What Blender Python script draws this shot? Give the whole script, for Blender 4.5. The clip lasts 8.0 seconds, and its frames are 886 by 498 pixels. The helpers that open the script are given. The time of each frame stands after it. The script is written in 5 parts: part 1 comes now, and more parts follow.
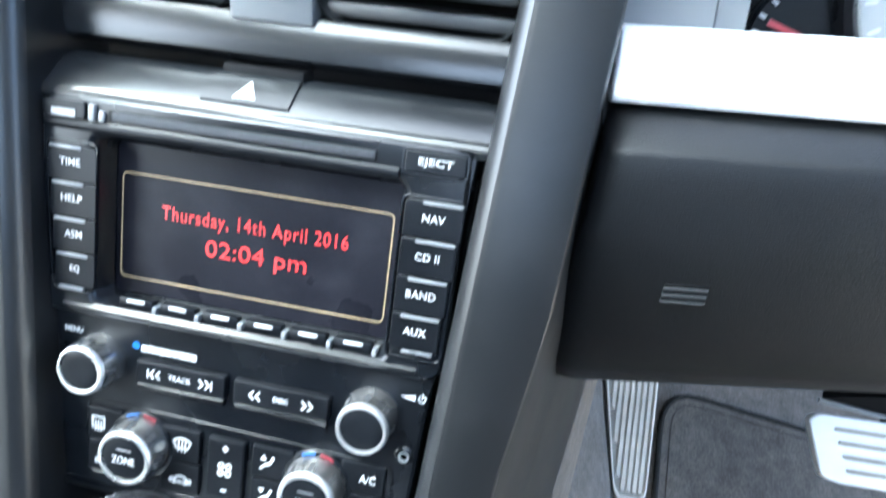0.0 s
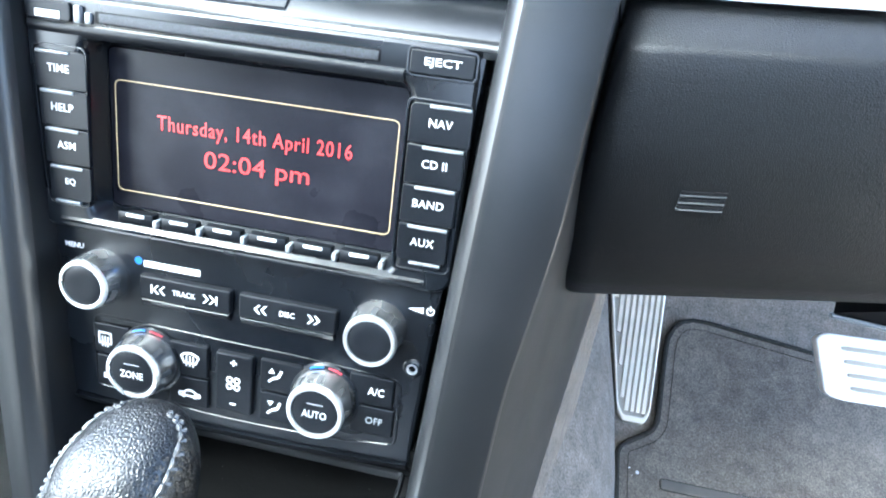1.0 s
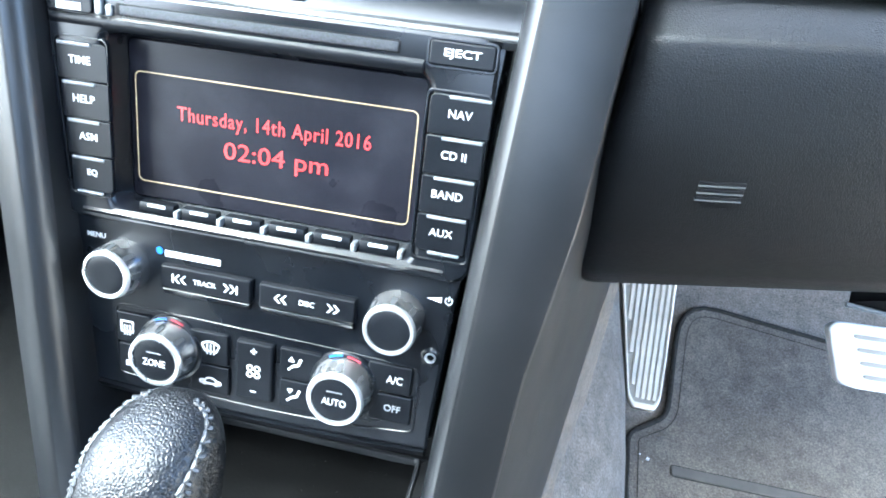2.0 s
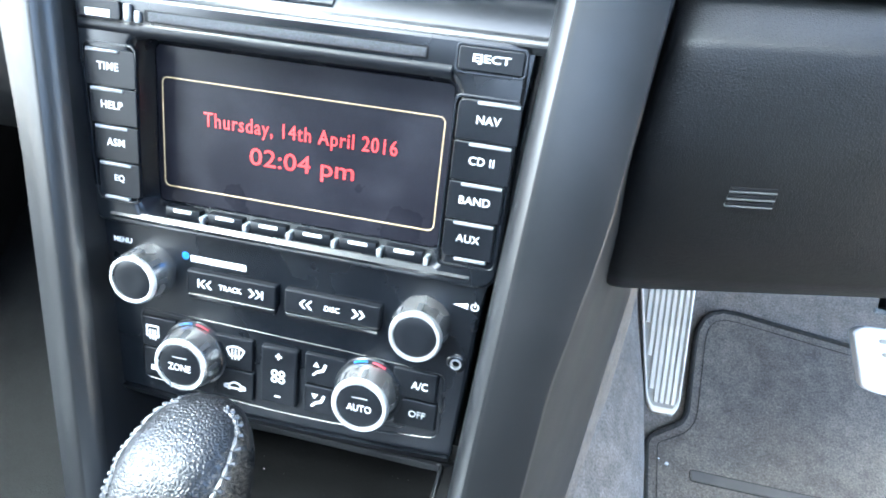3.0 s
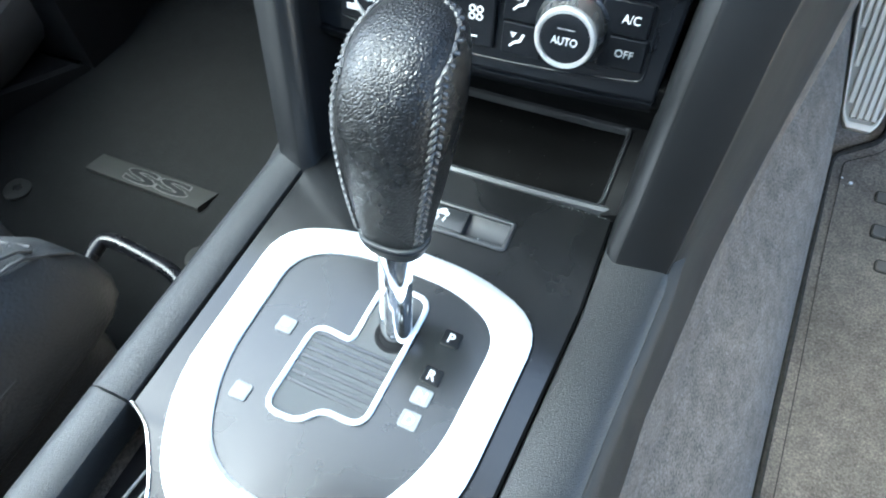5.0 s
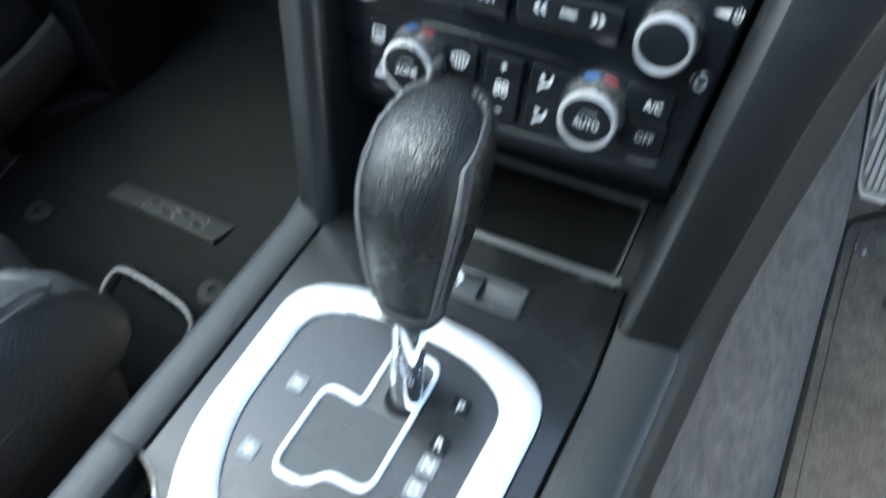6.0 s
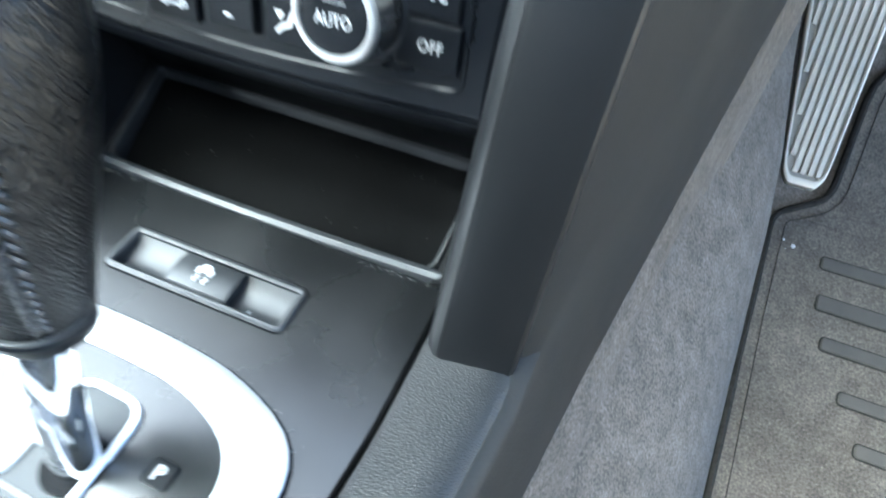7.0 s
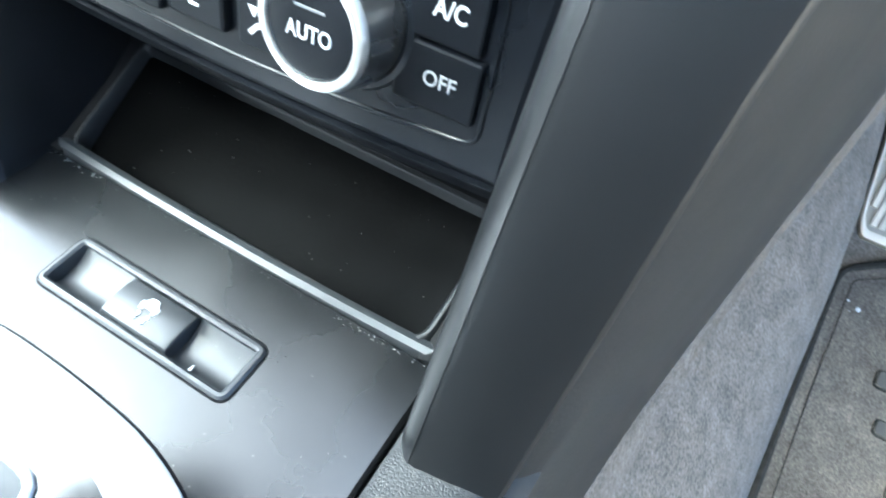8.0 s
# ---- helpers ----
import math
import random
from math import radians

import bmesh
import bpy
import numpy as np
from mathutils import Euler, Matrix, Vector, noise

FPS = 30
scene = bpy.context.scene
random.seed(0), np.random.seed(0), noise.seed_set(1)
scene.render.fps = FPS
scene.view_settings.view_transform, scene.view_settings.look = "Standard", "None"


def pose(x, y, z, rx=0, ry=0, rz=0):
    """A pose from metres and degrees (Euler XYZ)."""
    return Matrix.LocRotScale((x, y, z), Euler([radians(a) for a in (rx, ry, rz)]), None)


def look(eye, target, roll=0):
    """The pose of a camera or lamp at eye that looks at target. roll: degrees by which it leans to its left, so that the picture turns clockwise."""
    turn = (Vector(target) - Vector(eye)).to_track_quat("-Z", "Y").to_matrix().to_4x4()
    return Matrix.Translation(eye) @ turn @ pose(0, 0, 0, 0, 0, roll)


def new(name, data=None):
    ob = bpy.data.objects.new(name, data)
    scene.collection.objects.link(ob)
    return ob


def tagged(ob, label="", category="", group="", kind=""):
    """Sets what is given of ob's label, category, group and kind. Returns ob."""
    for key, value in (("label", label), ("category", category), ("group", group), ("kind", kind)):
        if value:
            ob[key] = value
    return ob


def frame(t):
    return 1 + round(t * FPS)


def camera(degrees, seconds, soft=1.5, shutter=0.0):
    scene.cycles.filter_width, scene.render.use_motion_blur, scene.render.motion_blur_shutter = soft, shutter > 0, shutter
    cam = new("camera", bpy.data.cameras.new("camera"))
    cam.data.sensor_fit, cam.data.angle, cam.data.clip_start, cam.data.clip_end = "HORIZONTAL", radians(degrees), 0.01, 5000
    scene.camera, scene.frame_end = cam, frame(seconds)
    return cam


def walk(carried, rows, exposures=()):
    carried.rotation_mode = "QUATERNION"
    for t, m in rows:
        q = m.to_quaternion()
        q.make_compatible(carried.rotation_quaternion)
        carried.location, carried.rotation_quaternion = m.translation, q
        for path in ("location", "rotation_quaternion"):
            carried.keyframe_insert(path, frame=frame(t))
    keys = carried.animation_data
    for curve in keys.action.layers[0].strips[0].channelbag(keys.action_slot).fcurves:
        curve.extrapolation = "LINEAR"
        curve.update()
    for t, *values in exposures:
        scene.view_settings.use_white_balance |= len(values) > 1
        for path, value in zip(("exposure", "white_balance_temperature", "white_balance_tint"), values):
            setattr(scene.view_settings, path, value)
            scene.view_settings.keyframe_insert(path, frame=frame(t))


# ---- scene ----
cam = camera(69.2, 8.0, soft=1.8, shutter=0.5)
PATH = [
    (0, (0.132, -0.26, 0.639), (-0.154, 1.532, -0.202), 5.6),
    (0.2, (0.127, -0.256, 0.639), (-0.144, 1.488, -0.301), 5.9),
    (0.5, (0.127, -0.254, 0.631), (-0.147, 1.481, -0.325), 5.5),
    (1, (0.131, -0.257, 0.625), (-0.134, 1.442, -0.396), 5.3),
    (1.5, (0.128, -0.259, 0.626), (-0.136, 1.418, -0.431), 5.2),
    (3, (0.119, -0.258, 0.628), (-0.195, 1.408, -0.432), 4.4),
    (3.2, (0.109, -0.254, 0.624), (-0.216, 1.382, -0.479), 3.9),
    (3.3, (0.106, -0.252, 0.621), (-0.246, 1.333, -0.548), 3.0),
    (3.5, (0.101, -0.251, 0.616), (-0.314, 1.203, -0.693), 1.3),
    (3.7, (0.094, -0.253, 0.614), (-0.346, 1.142, -0.749), 0.1),
    (4, (0.098, -0.256, 0.608), (-0.376, 1.059, -0.822), -0.8),
    (4.5, (0.1, -0.273, 0.587), (-0.393, 0.871, -0.978), -2.8),
    (4.7, (0.1, -0.283, 0.582), (-0.403, 0.803, -1.021), -3.7),
    (5.8, (0.095, -0.298, 0.585), (-0.478, 0.704, -1.048), -3.9),
    (6, (0.092, -0.282, 0.597), (-0.489, 0.815, -0.971), -2.0),
    (6.2, (0.096, -0.274, 0.6), (-0.491, 0.945, -0.873), -0.4),
    (6.5, (0.111, -0.253, 0.59), (-0.437, 0.972, -0.893), 0.2),
    (6.7, (0.123, -0.231, 0.556), (-0.388, 0.96, -0.967), 1.1),
    (7, (0.14, -0.196, 0.504), (-0.339, 0.984, -1.038), 1.7),
    (7.2, (0.139, -0.187, 0.48), (-0.289, 0.993, -1.077), 3.6),
    (7.5, (0.131, -0.153, 0.476), (-0.303, 0.97, -1.121), 4.8),
    (8, (0.127, -0.142, 0.485), (-0.422, 0.932, -1.11), 5.1),
]
EXPOSURES = [(t, 5.58 + e, k, g) for t, e, k, g in ((0.0, -0.5, 5540, -6), (0.5, -0.05, 5540, -6), (1.0, 0.05, 5540, -6), (1.7, 0.15, 5540, -6), (3.0, 0.15, 5540, -6), (3.5, -0.05, 5590, -6), (4.5, -0.2, 5670, -9),
             (5.6, -1.5, 5590, -9), (6.2, -1.5, 5590, -9), (6.6, -0.8, 5670, -9), (7.0, -0.6, 5640, -9), (7.4, -0.4, 5640, -9), (8.0, -0.2, 5640, -9))]
walk(cam, [(t, look(eye, target, roll)) for t, eye, target, roll in PATH], EXPOSURES)

# ---- light: bright hazy sky over the car, through added roof opening, windscreen, side window ----
world = bpy.data.worlds.new("sky")
scene.world = world
world.use_nodes = True
wn = world.node_tree.nodes
sky = wn.new("ShaderNodeTexSky")
sky.sky_type, sky.sun_disc = "NISHITA", False
sky.air_density, sky.dust_density = 0.42, 4.5
sky.sun_elevation, sky.sun_rotation = radians(54), radians(-128)
world.node_tree.links.new(sky.outputs[0], wn["Background"].inputs[0])
wn["Background"].inputs[1].default_value = 0.15
sun_data = bpy.data.lights.new("sun", "SUN")
sun_data.energy, sun_data.angle, sun_data.color = 0.5, radians(45), (0.64, 0.855, 1.0)
sun = new("sun", sun_data)
sun.matrix_world = look((-2.3, -1.8, 4.0), (0, 0, 0))

# ---- materials ----
def material(name, color, rough=0.5, metal=0.0, vary=0.15, vary_scale=30.0, grain="noise", grain_scale=900.0, bump=0.1, bump_dist=0.0003,
             rough_vary=0.1, coat=0.0, spec=0.5, emit=None, emit_strength=0.0, second=None, second_scale=9.0, second_mix=0.4, stretch=None):
    """A procedural surface: base colour varied at two scales, uneven gloss and a fine relief."""
    m = bpy.data.materials.new(name)
    m.use_nodes = True
    nt = m.node_tree
    n, l = nt.nodes, nt.links
    b = n["Principled BSDF"]
    tc = n.new("ShaderNodeTexCoord")
    b.inputs["Metallic"].default_value = metal
    b.inputs["Specular IOR Level"].default_value = spec
    b.inputs["Coat Weight"].default_value = coat
    b.inputs["Coat Roughness"].default_value = 0.12
    big = n.new("ShaderNodeTexNoise")
    big.inputs["Scale"].default_value, big.inputs["Detail"].default_value = vary_scale, 6
    l.new(tc.outputs["Object"], big.inputs["Vector"])
    ramp = n.new("ShaderNodeMapRange")
    ramp.inputs["From Min"].default_value, ramp.inputs["From Max"].default_value = 0.3, 0.7
    ramp.inputs["To Min"].default_value, ramp.inputs["To Max"].default_value = 1 - vary, 1 + vary
    l.new(big.outputs["Fac"], ramp.inputs["Value"])
    mul = n.new("ShaderNodeMix")
    mul.data_type, mul.blend_type = "RGBA", "MULTIPLY"
    mul.inputs["Factor"].default_value = 1.0
    mul.inputs["A"].default_value = (*color, 1)
    l.new(ramp.outputs["Result"], mul.inputs["B"])
    out = mul.outputs["Result"]
    if second:
        sn = n.new("ShaderNodeTexNoise")
        sn.inputs["Scale"].default_value, sn.inputs["Detail"].default_value = second_scale, 8
        l.new(tc.outputs["Object"], sn.inputs["Vector"])
        sr = n.new("ShaderNodeMapRange")
        sr.inputs["From Min"].default_value, sr.inputs["From Max"].default_value = 0.48, 0.72
        sr.inputs["To Max"].default_value = second_mix
        l.new(sn.outputs["Fac"], sr.inputs["Value"])
        mx = n.new("ShaderNodeMix")
        mx.data_type = "RGBA"
        l.new(sr.outputs["Result"], mx.inputs["Factor"])
        l.new(out, mx.inputs["A"])
        mx.inputs["B"].default_value = (*second, 1)
        out = mx.outputs["Result"]
    l.new(out, b.inputs["Base Color"])
    rr = n.new("ShaderNodeMapRange")
    rr.inputs["From Min"].default_value, rr.inputs["From Max"].default_value = 0.3, 0.7
    rr.inputs["To Min"].default_value, rr.inputs["To Max"].default_value = max(0.02, rough - rough_vary), min(1, rough + rough_vary)
    l.new(big.outputs["Fac"], rr.inputs["Value"])
    l.new(rr.outputs["Result"], b.inputs["Roughness"])
    if bump > 0:
        if grain == "noise":
            g = n.new("ShaderNodeTexNoise")
            g.inputs["Detail"].default_value = 4
            gout = g.outputs["Fac"]
        elif grain == "leather":
            g = n.new("ShaderNodeTexVoronoi")
            g.feature = "DISTANCE_TO_EDGE"
            dome = n.new("ShaderNodeMapRange")
            dome.interpolation_type = "SMOOTHSTEP"
            dome.inputs["From Max"].default_value = 0.32
            l.new(g.outputs["Distance"], dome.inputs["Value"])
            gout = dome.outputs["Result"]
        else:
            g = n.new("ShaderNodeTexVoronoi")
            g.feature = {"cells": "SMOOTH_F1", "pebble": "F1"}[grain]
            gout = g.outputs["Distance"]
        g.inputs["Scale"].default_value = grain_scale
        if stretch:
            mp = n.new("ShaderNodeMapping")
            mp.inputs["Scale"].default_value = stretch
            l.new(tc.outputs["Object"], mp.inputs["Vector"])
            l.new(mp.outputs["Vector"], g.inputs["Vector"])
        else:
            l.new(tc.outputs["Object"], g.inputs["Vector"])
        bp = n.new("ShaderNodeBump")
        bp.inputs["Strength"].default_value, bp.inputs["Distance"].default_value = bump, bump_dist
        l.new(gout, bp.inputs["Height"])
        l.new(bp.outputs["Normal"], b.inputs["Normal"])
    if emit:
        b.inputs["Emission Color"].default_value = (*emit, 1)
        b.inputs["Emission Strength"].default_value = emit_strength
    return m


def carpet(name, color, fleck, stain, stain_scale=9.0, stain_mix=0.5, fibre=520.0):
    """Short pile: single tufts lighter and darker, pale fibres, soft stains and a rough relief."""
    m = bpy.data.materials.new(name)
    m.use_nodes = True
    n, l = m.node_tree.nodes, m.node_tree.links
    b = n["Principled BSDF"]
    b.inputs["Roughness"].default_value, b.inputs["Specular IOR Level"].default_value = 0.95, 0.08
    tc = n.new("ShaderNodeTexCoord")

    def noise_map(scale, detail, lo, hi, to0, to1, kind="ShaderNodeTexNoise"):
        t = n.new(kind)
        t.inputs["Scale"].default_value, t.inputs["Detail"].default_value = scale, detail
        l.new(tc.outputs["Object"], t.inputs["Vector"])
        r = n.new("ShaderNodeMapRange")
        r.inputs["From Min"].default_value, r.inputs["From Max"].default_value = lo, hi
        r.inputs["To Min"].default_value, r.inputs["To Max"].default_value = to0, to1
        l.new(t.outputs["Fac"], r.inputs["Value"])
        return r.outputs["Result"]

    def mix(kind, fac, a, c):
        x = n.new("ShaderNodeMix")
        x.data_type, x.blend_type = "RGBA", kind
        for sock, v in (("Factor", fac), ("A", a), ("B", c)):
            if isinstance(v, (int, float)):
                x.inputs[sock].default_value = v
            elif isinstance(v, tuple):
                x.inputs[sock].default_value = (*v, 1)
            else:
                l.new(v, x.inputs[sock])
        return x.outputs["Result"]

    base = mix("MIX", noise_map(stain_scale, 5, 0.42, 0.68, 0.0, stain_mix), color, stain)
    tuft = mix("MULTIPLY", 1.0, base, noise_map(fibre, 3, 0.30, 0.70, 0.62, 1.38))
    worn = mix("MULTIPLY", 1.0, tuft, noise_map(60.0, 4, 0.30, 0.70, 0.80, 1.2))
    out = mix("MIX", noise_map(fibre * 0.75, 2, 0.62, 0.72, 0.0, 0.55), worn, fleck)
    l.new(out, b.inputs["Base Color"])
    g = n.new("ShaderNodeTexNoise")
    g.inputs["Scale"].default_value, g.inputs["Detail"].default_value = fibre * 1.6, 4
    l.new(tc.outputs["Object"], g.inputs["Vector"])
    bp = n.new("ShaderNodeBump")
    bp.inputs["Strength"].default_value, bp.inputs["Distance"].default_value = 0.8, 0.0012
    l.new(g.outputs["Fac"], bp.inputs["Height"])
    l.new(bp.outputs["Normal"], b.inputs["Normal"])
    return m



def perforated(name, color, pitch=0.0032):
    """Leather pierced with rows of fine holes."""
    m = material(name, color, 0.5, vary=0.12, vary_scale=40, grain="leather", grain_scale=700, bump=0.3, bump_dist=0.0004, spec=0.4)
    n, l = m.node_tree.nodes, m.node_tree.links
    b = n["Principled BSDF"]
    tc = n.new("ShaderNodeTexCoord")
    holes = n.new("ShaderNodeTexVoronoi")
    holes.inputs["Scale"].default_value, holes.inputs["Randomness"].default_value = 1 / pitch, 0.0
    l.new(tc.outputs["Object"], holes.inputs["Vector"])
    rim = n.new("ShaderNodeMapRange")
    rim.inputs["From Min"].default_value, rim.inputs["From Max"].default_value = 0.20, 0.30
    l.new(holes.outputs["Distance"], rim.inputs["Value"])
    dark = n.new("ShaderNodeMix")
    dark.data_type, dark.blend_type = "RGBA", "MULTIPLY"
    dark.inputs["Factor"].default_value = 1.0
    base = b.inputs["Base Color"].links[0].from_socket
    l.new(base, dark.inputs["A"])
    l.new(rim.outputs["Result"], dark.inputs["B"])
    l.new(dark.outputs["Result"], b.inputs["Base Color"])
    bp = n.new("ShaderNodeBump")
    bp.inputs["Strength"].default_value, bp.inputs["Distance"].default_value = 0.8, 0.0010
    l.new(rim.outputs["Result"], bp.inputs["Height"])
    l.new(b.inputs["Normal"].links[0].from_socket, bp.inputs["Normal"])
    l.new(bp.outputs["Normal"], b.inputs["Normal"])
    return m


PANEL_BLACK = material("panel_black", (0.0017, 0.0022, 0.0033), 0.27, vary_scale=14, grain_scale=1500, bump=0.05, spec=0.30, second=(0.009, 0.011, 0.012), second_scale=26, second_mix=0.15)
BUTTON_BLACK = material("button_black", (0.0027, 0.0032, 0.0043), 0.38, spec=0.13, grain_scale=1800, bump=0.06)
GLASS_BLACK = material("display_glass", (0.0050, 0.0050, 0.0072), 0.34, spec=0.10, vary_scale=20, rough_vary=0.1, bump=0.0, second=(0.015, 0.015, 0.019), second_scale=34, second_mix=0.5)
PILLAR = material("soft_touch_pillar", (0.0037, 0.0040, 0.0045), 0.42, vary_scale=7, vary=0.12, rough_vary=0.09, grain_scale=2200, bump=0.05, spec=0.27, second=(0.012, 0.012, 0.013), second_scale=20, second_mix=0.45)
RIDGE_SHINE = material("ridge_highlight", (0.0055, 0.0059, 0.0066), 0.36, vary_scale=30, vary=0.1, rough_vary=0.04, grain_scale=2200, bump=0.03, spec=0.42)
CONSOLE_TOP = material("console_plate", (0.0036, 0.0038, 0.0040), 0.22, vary_scale=13, grain_scale=2000, bump=0.04, rough_vary=0.11, spec=0.37, second=(0.014, 0.014, 0.014), second_scale=24, second_mix=0.45)
BOLSTER = material("grained_bolster", (0.0095, 0.0100, 0.0102), 0.48, vary_scale=12, grain="leather", grain_scale=900, bump=0.35, bump_dist=0.0003, spec=0.32)
SIDE_TRIM = material("side_trim", (0.0115, 0.0112, 0.0107), 0.52, vary_scale=8, grain="cells", grain_scale=800, bump=0.2, bump_dist=0.0003, spec=0.16, second=(0.014, 0.016, 0.015), second_scale=25, second_mix=0.25)
DASH_VINYL = material("dash_vinyl", (0.0024, 0.0026, 0.0030), 0.38, vary_scale=10, grain="leather", grain_scale=950, bump=0.30, bump_dist=0.0003, spec=0.25, rough_vary=0.04)
# Black rubber and dust, lowered near zero to hold the recess's shade.
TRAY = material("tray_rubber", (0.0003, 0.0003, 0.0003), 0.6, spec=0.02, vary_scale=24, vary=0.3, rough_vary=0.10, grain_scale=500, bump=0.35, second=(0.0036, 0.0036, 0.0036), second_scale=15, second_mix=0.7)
EDGE = material("pale_edge", (0.11, 0.115, 0.12), 0.35, vary_scale=60, bump=0.05)
SILVER = material("painted_silver", (0.62, 0.63, 0.64), 0.34, metal=0.55, vary=0.05, bump=0.03, grain_scale=3000)
STRIP = material("dash_silver", (0.85, 0.86, 0.87), 0.36, metal=0.2, vary=0.04, bump=0.02, grain_scale=3000)
KNOB_SILVER = material("knob_silver", (0.68, 0.68, 0.67), 0.29, metal=0.92, vary=0.06, rough_vary=0.06, bump=0.02)
KNOB_SKIRT = material("knob_skirt", (0.34, 0.336, 0.33), 0.25, metal=0.95, vary=0.08, rough_vary=0.05, bump=0.02)
KNOB_GRIP = material("knob_grip", (0.075, 0.075, 0.077), 0.40, metal=0.6, vary=0.1, bump=0.03)
CHROME = material("chrome", (0.75, 0.76, 0.78), 0.06, metal=1.0, vary=0.03, rough_vary=0.03, bump=0.0)
LEATHER = material("leather", (0.0032, 0.0034, 0.0038), 0.28, vary_scale=25, grain="leather", grain_scale=700, bump=0.40, bump_dist=0.0005, spec=0.34, rough_vary=0.02, vary=0.08)
THREAD = material("thread", (0.028, 0.028, 0.029), 0.42, grain_scale=3000, bump=0.2)
CARPET = carpet("carpet", (0.101, 0.0860, 0.0720), (0.178, 0.157, 0.135), (0.119, 0.1015, 0.0850), 16.0, 0.35)
MAT = carpet("mat_pile", (0.066, 0.0570, 0.0480), (0.138, 0.121, 0.103), (0.106, 0.0920, 0.0755), 7.0, 0.65)
# Passenger mat pile; the dim footwell's shade is in its dark colour.
MAT_SHADED = carpet("mat_pile_shaded", (0.0038, 0.0040, 0.0042), (0.009, 0.009, 0.009), (0.0050, 0.0052, 0.0054), 14.0)
MAT_RUBBER = material("mat_rubber", (0.0430, 0.0388, 0.0335), 0.72, spec=0.2, vary=0.15, vary_scale=60, grain_scale=1500, bump=0.3, second=(0.058, 0.053, 0.045), second_scale=40, second_mix=0.4)
BLACK = material("matt_black", (0.0035, 0.0035, 0.004), 0.7, bump=0.05, spec=0.08)
MID_GREY = material("grey_plastic", (0.10, 0.105, 0.11), 0.45, vary=0.08, bump=0.08, grain_scale=1500)
GATE = material("gate_plate", (0.0088, 0.0094, 0.0096), 0.25, spec=0.5, vary=0.08, vary_scale=16, bump=0.03, grain_scale=2000)
GATE_SLIDE = material("gate_slide", (0.040, 0.042, 0.043), 0.6, spec=0.25, vary=0.1, vary_scale=40, bump=0.1)
PEDAL = material("pedal_metal", (0.58, 0.57, 0.54), 0.42, metal=0.15, vary=0.06, bump=0.05)
REST_METAL = material("footrest_metal", (0.54, 0.48, 0.395), 0.5, metal=0.05, spec=0.3, vary=0.1, bump=0.05)
WHITE_PRINT = material("white_print", (0.33, 0.335, 0.34), 0.5, vary=0.05, bump=0.0)
GREY_PRINT = material("grey_print", (0.20, 0.205, 0.21), 0.5, vary=0.05, bump=0.0)
BLUE_PRINT = material("blue_print", (0.010, 0.075, 0.25), 0.4, vary=0.05, bump=0.0)
RED_PRINT = material("red_print", (0.18, 0.010, 0.018), 0.4, vary=0.05, bump=0.0)
RED_GLOW = material("red_display", (0.3, 0.01, 0.01), 0.4, bump=0.0, emit=(1.0, 0.045, 0.055), emit_strength=0.016)
FRAME_GLOW = material("amber_display_line", (0.2, 0.15, 0.08), 0.4, bump=0.0, emit=(1.0, 0.78, 0.52), emit_strength=0.010)
SUEDE = perforated("seat_leather_perforated", (0.030, 0.032, 0.034))
SEAT_LEATHER = material("seat_leather", (0.0125, 0.0138, 0.0150), 0.45, vary_scale=40, grain="cells", grain_scale=450, bump=0.6, bump_dist=0.0008)
LEDGE = material("satin_ledge", (0.0050, 0.0056, 0.0066), 0.25, spec=0.32, vary_scale=8, rough_vary=0.04, grain_scale=2000, bump=0.04)
LINER = material("headliner", (0.35, 0.35, 0.34), 0.9, vary=0.05, bump=0.1)
DOOR_TRIM = material("door_trim", (0.016, 0.016, 0.017), 0.6, vary=0.1, grain="cells", grain_scale=700, bump=0.3)
# Unseen ground outside; tan colour chosen to bounce warm light into the footwell.
GROUND = material("bounce_tan", (0.36, 0.305, 0.24), 0.9, vary=0.15, vary_scale=3, grain_scale=60, bump=0.4, bump_dist=0.003)
BRUSH = material("slot_brush", (0.013, 0.0145, 0.018), 0.9, vary=0.85, vary_scale=1300, grain_scale=1500, bump=0.8, bump_dist=0.0006)
BLACK_GLOSS = material("black_enamel", (0.004, 0.004, 0.005), 0.26, spec=0.2, vary=0.1, bump=0.02)
BADGE_GREY = material("badge_weave", (0.0095, 0.0097, 0.0095), 0.7, spec=0.1, vary=0.2, vary_scale=200, grain_scale=900, bump=0.4)
DUST = material("dust", (0.16, 0.155, 0.145), 0.9, vary=0.3, vary_scale=400, bump=0.0)
PALE_THREAD = material("badge_thread", (0.024, 0.024, 0.024), 0.6, vary=0.2, vary_scale=300, bump=0.1)
BAR_GAP = material("bar_gap", (0.020, 0.0182, 0.0158), 0.9, spec=0.05, vary=0.3, vary_scale=200, bump=0.1)
RIM_PLASTIC = material("rim_plastic", (0.0085, 0.0090, 0.0095), 0.44, vary_scale=30, grain_scale=2200, bump=0.06, spec=0.20)
REST_RUBBER = material("footrest_rubber", (0.26, 0.235, 0.197), 0.7, spec=0.15, vary=0.15, bump=0.1)
# Darker plastic holding the shade that lies under the stack.
APRON = material("apron_plastic", (0.0016, 0.0017, 0.0018), 0.5, vary_scale=30, grain_scale=1500, bump=0.08, spec=0.08, second=(0.005, 0.005, 0.005), second_scale=30, second_mix=0.4)
SWITCH = material("switch_plastic", (0.014, 0.015, 0.016), 0.46, vary_scale=30, grain_scale=2200, bump=0.06, spec=0.42)


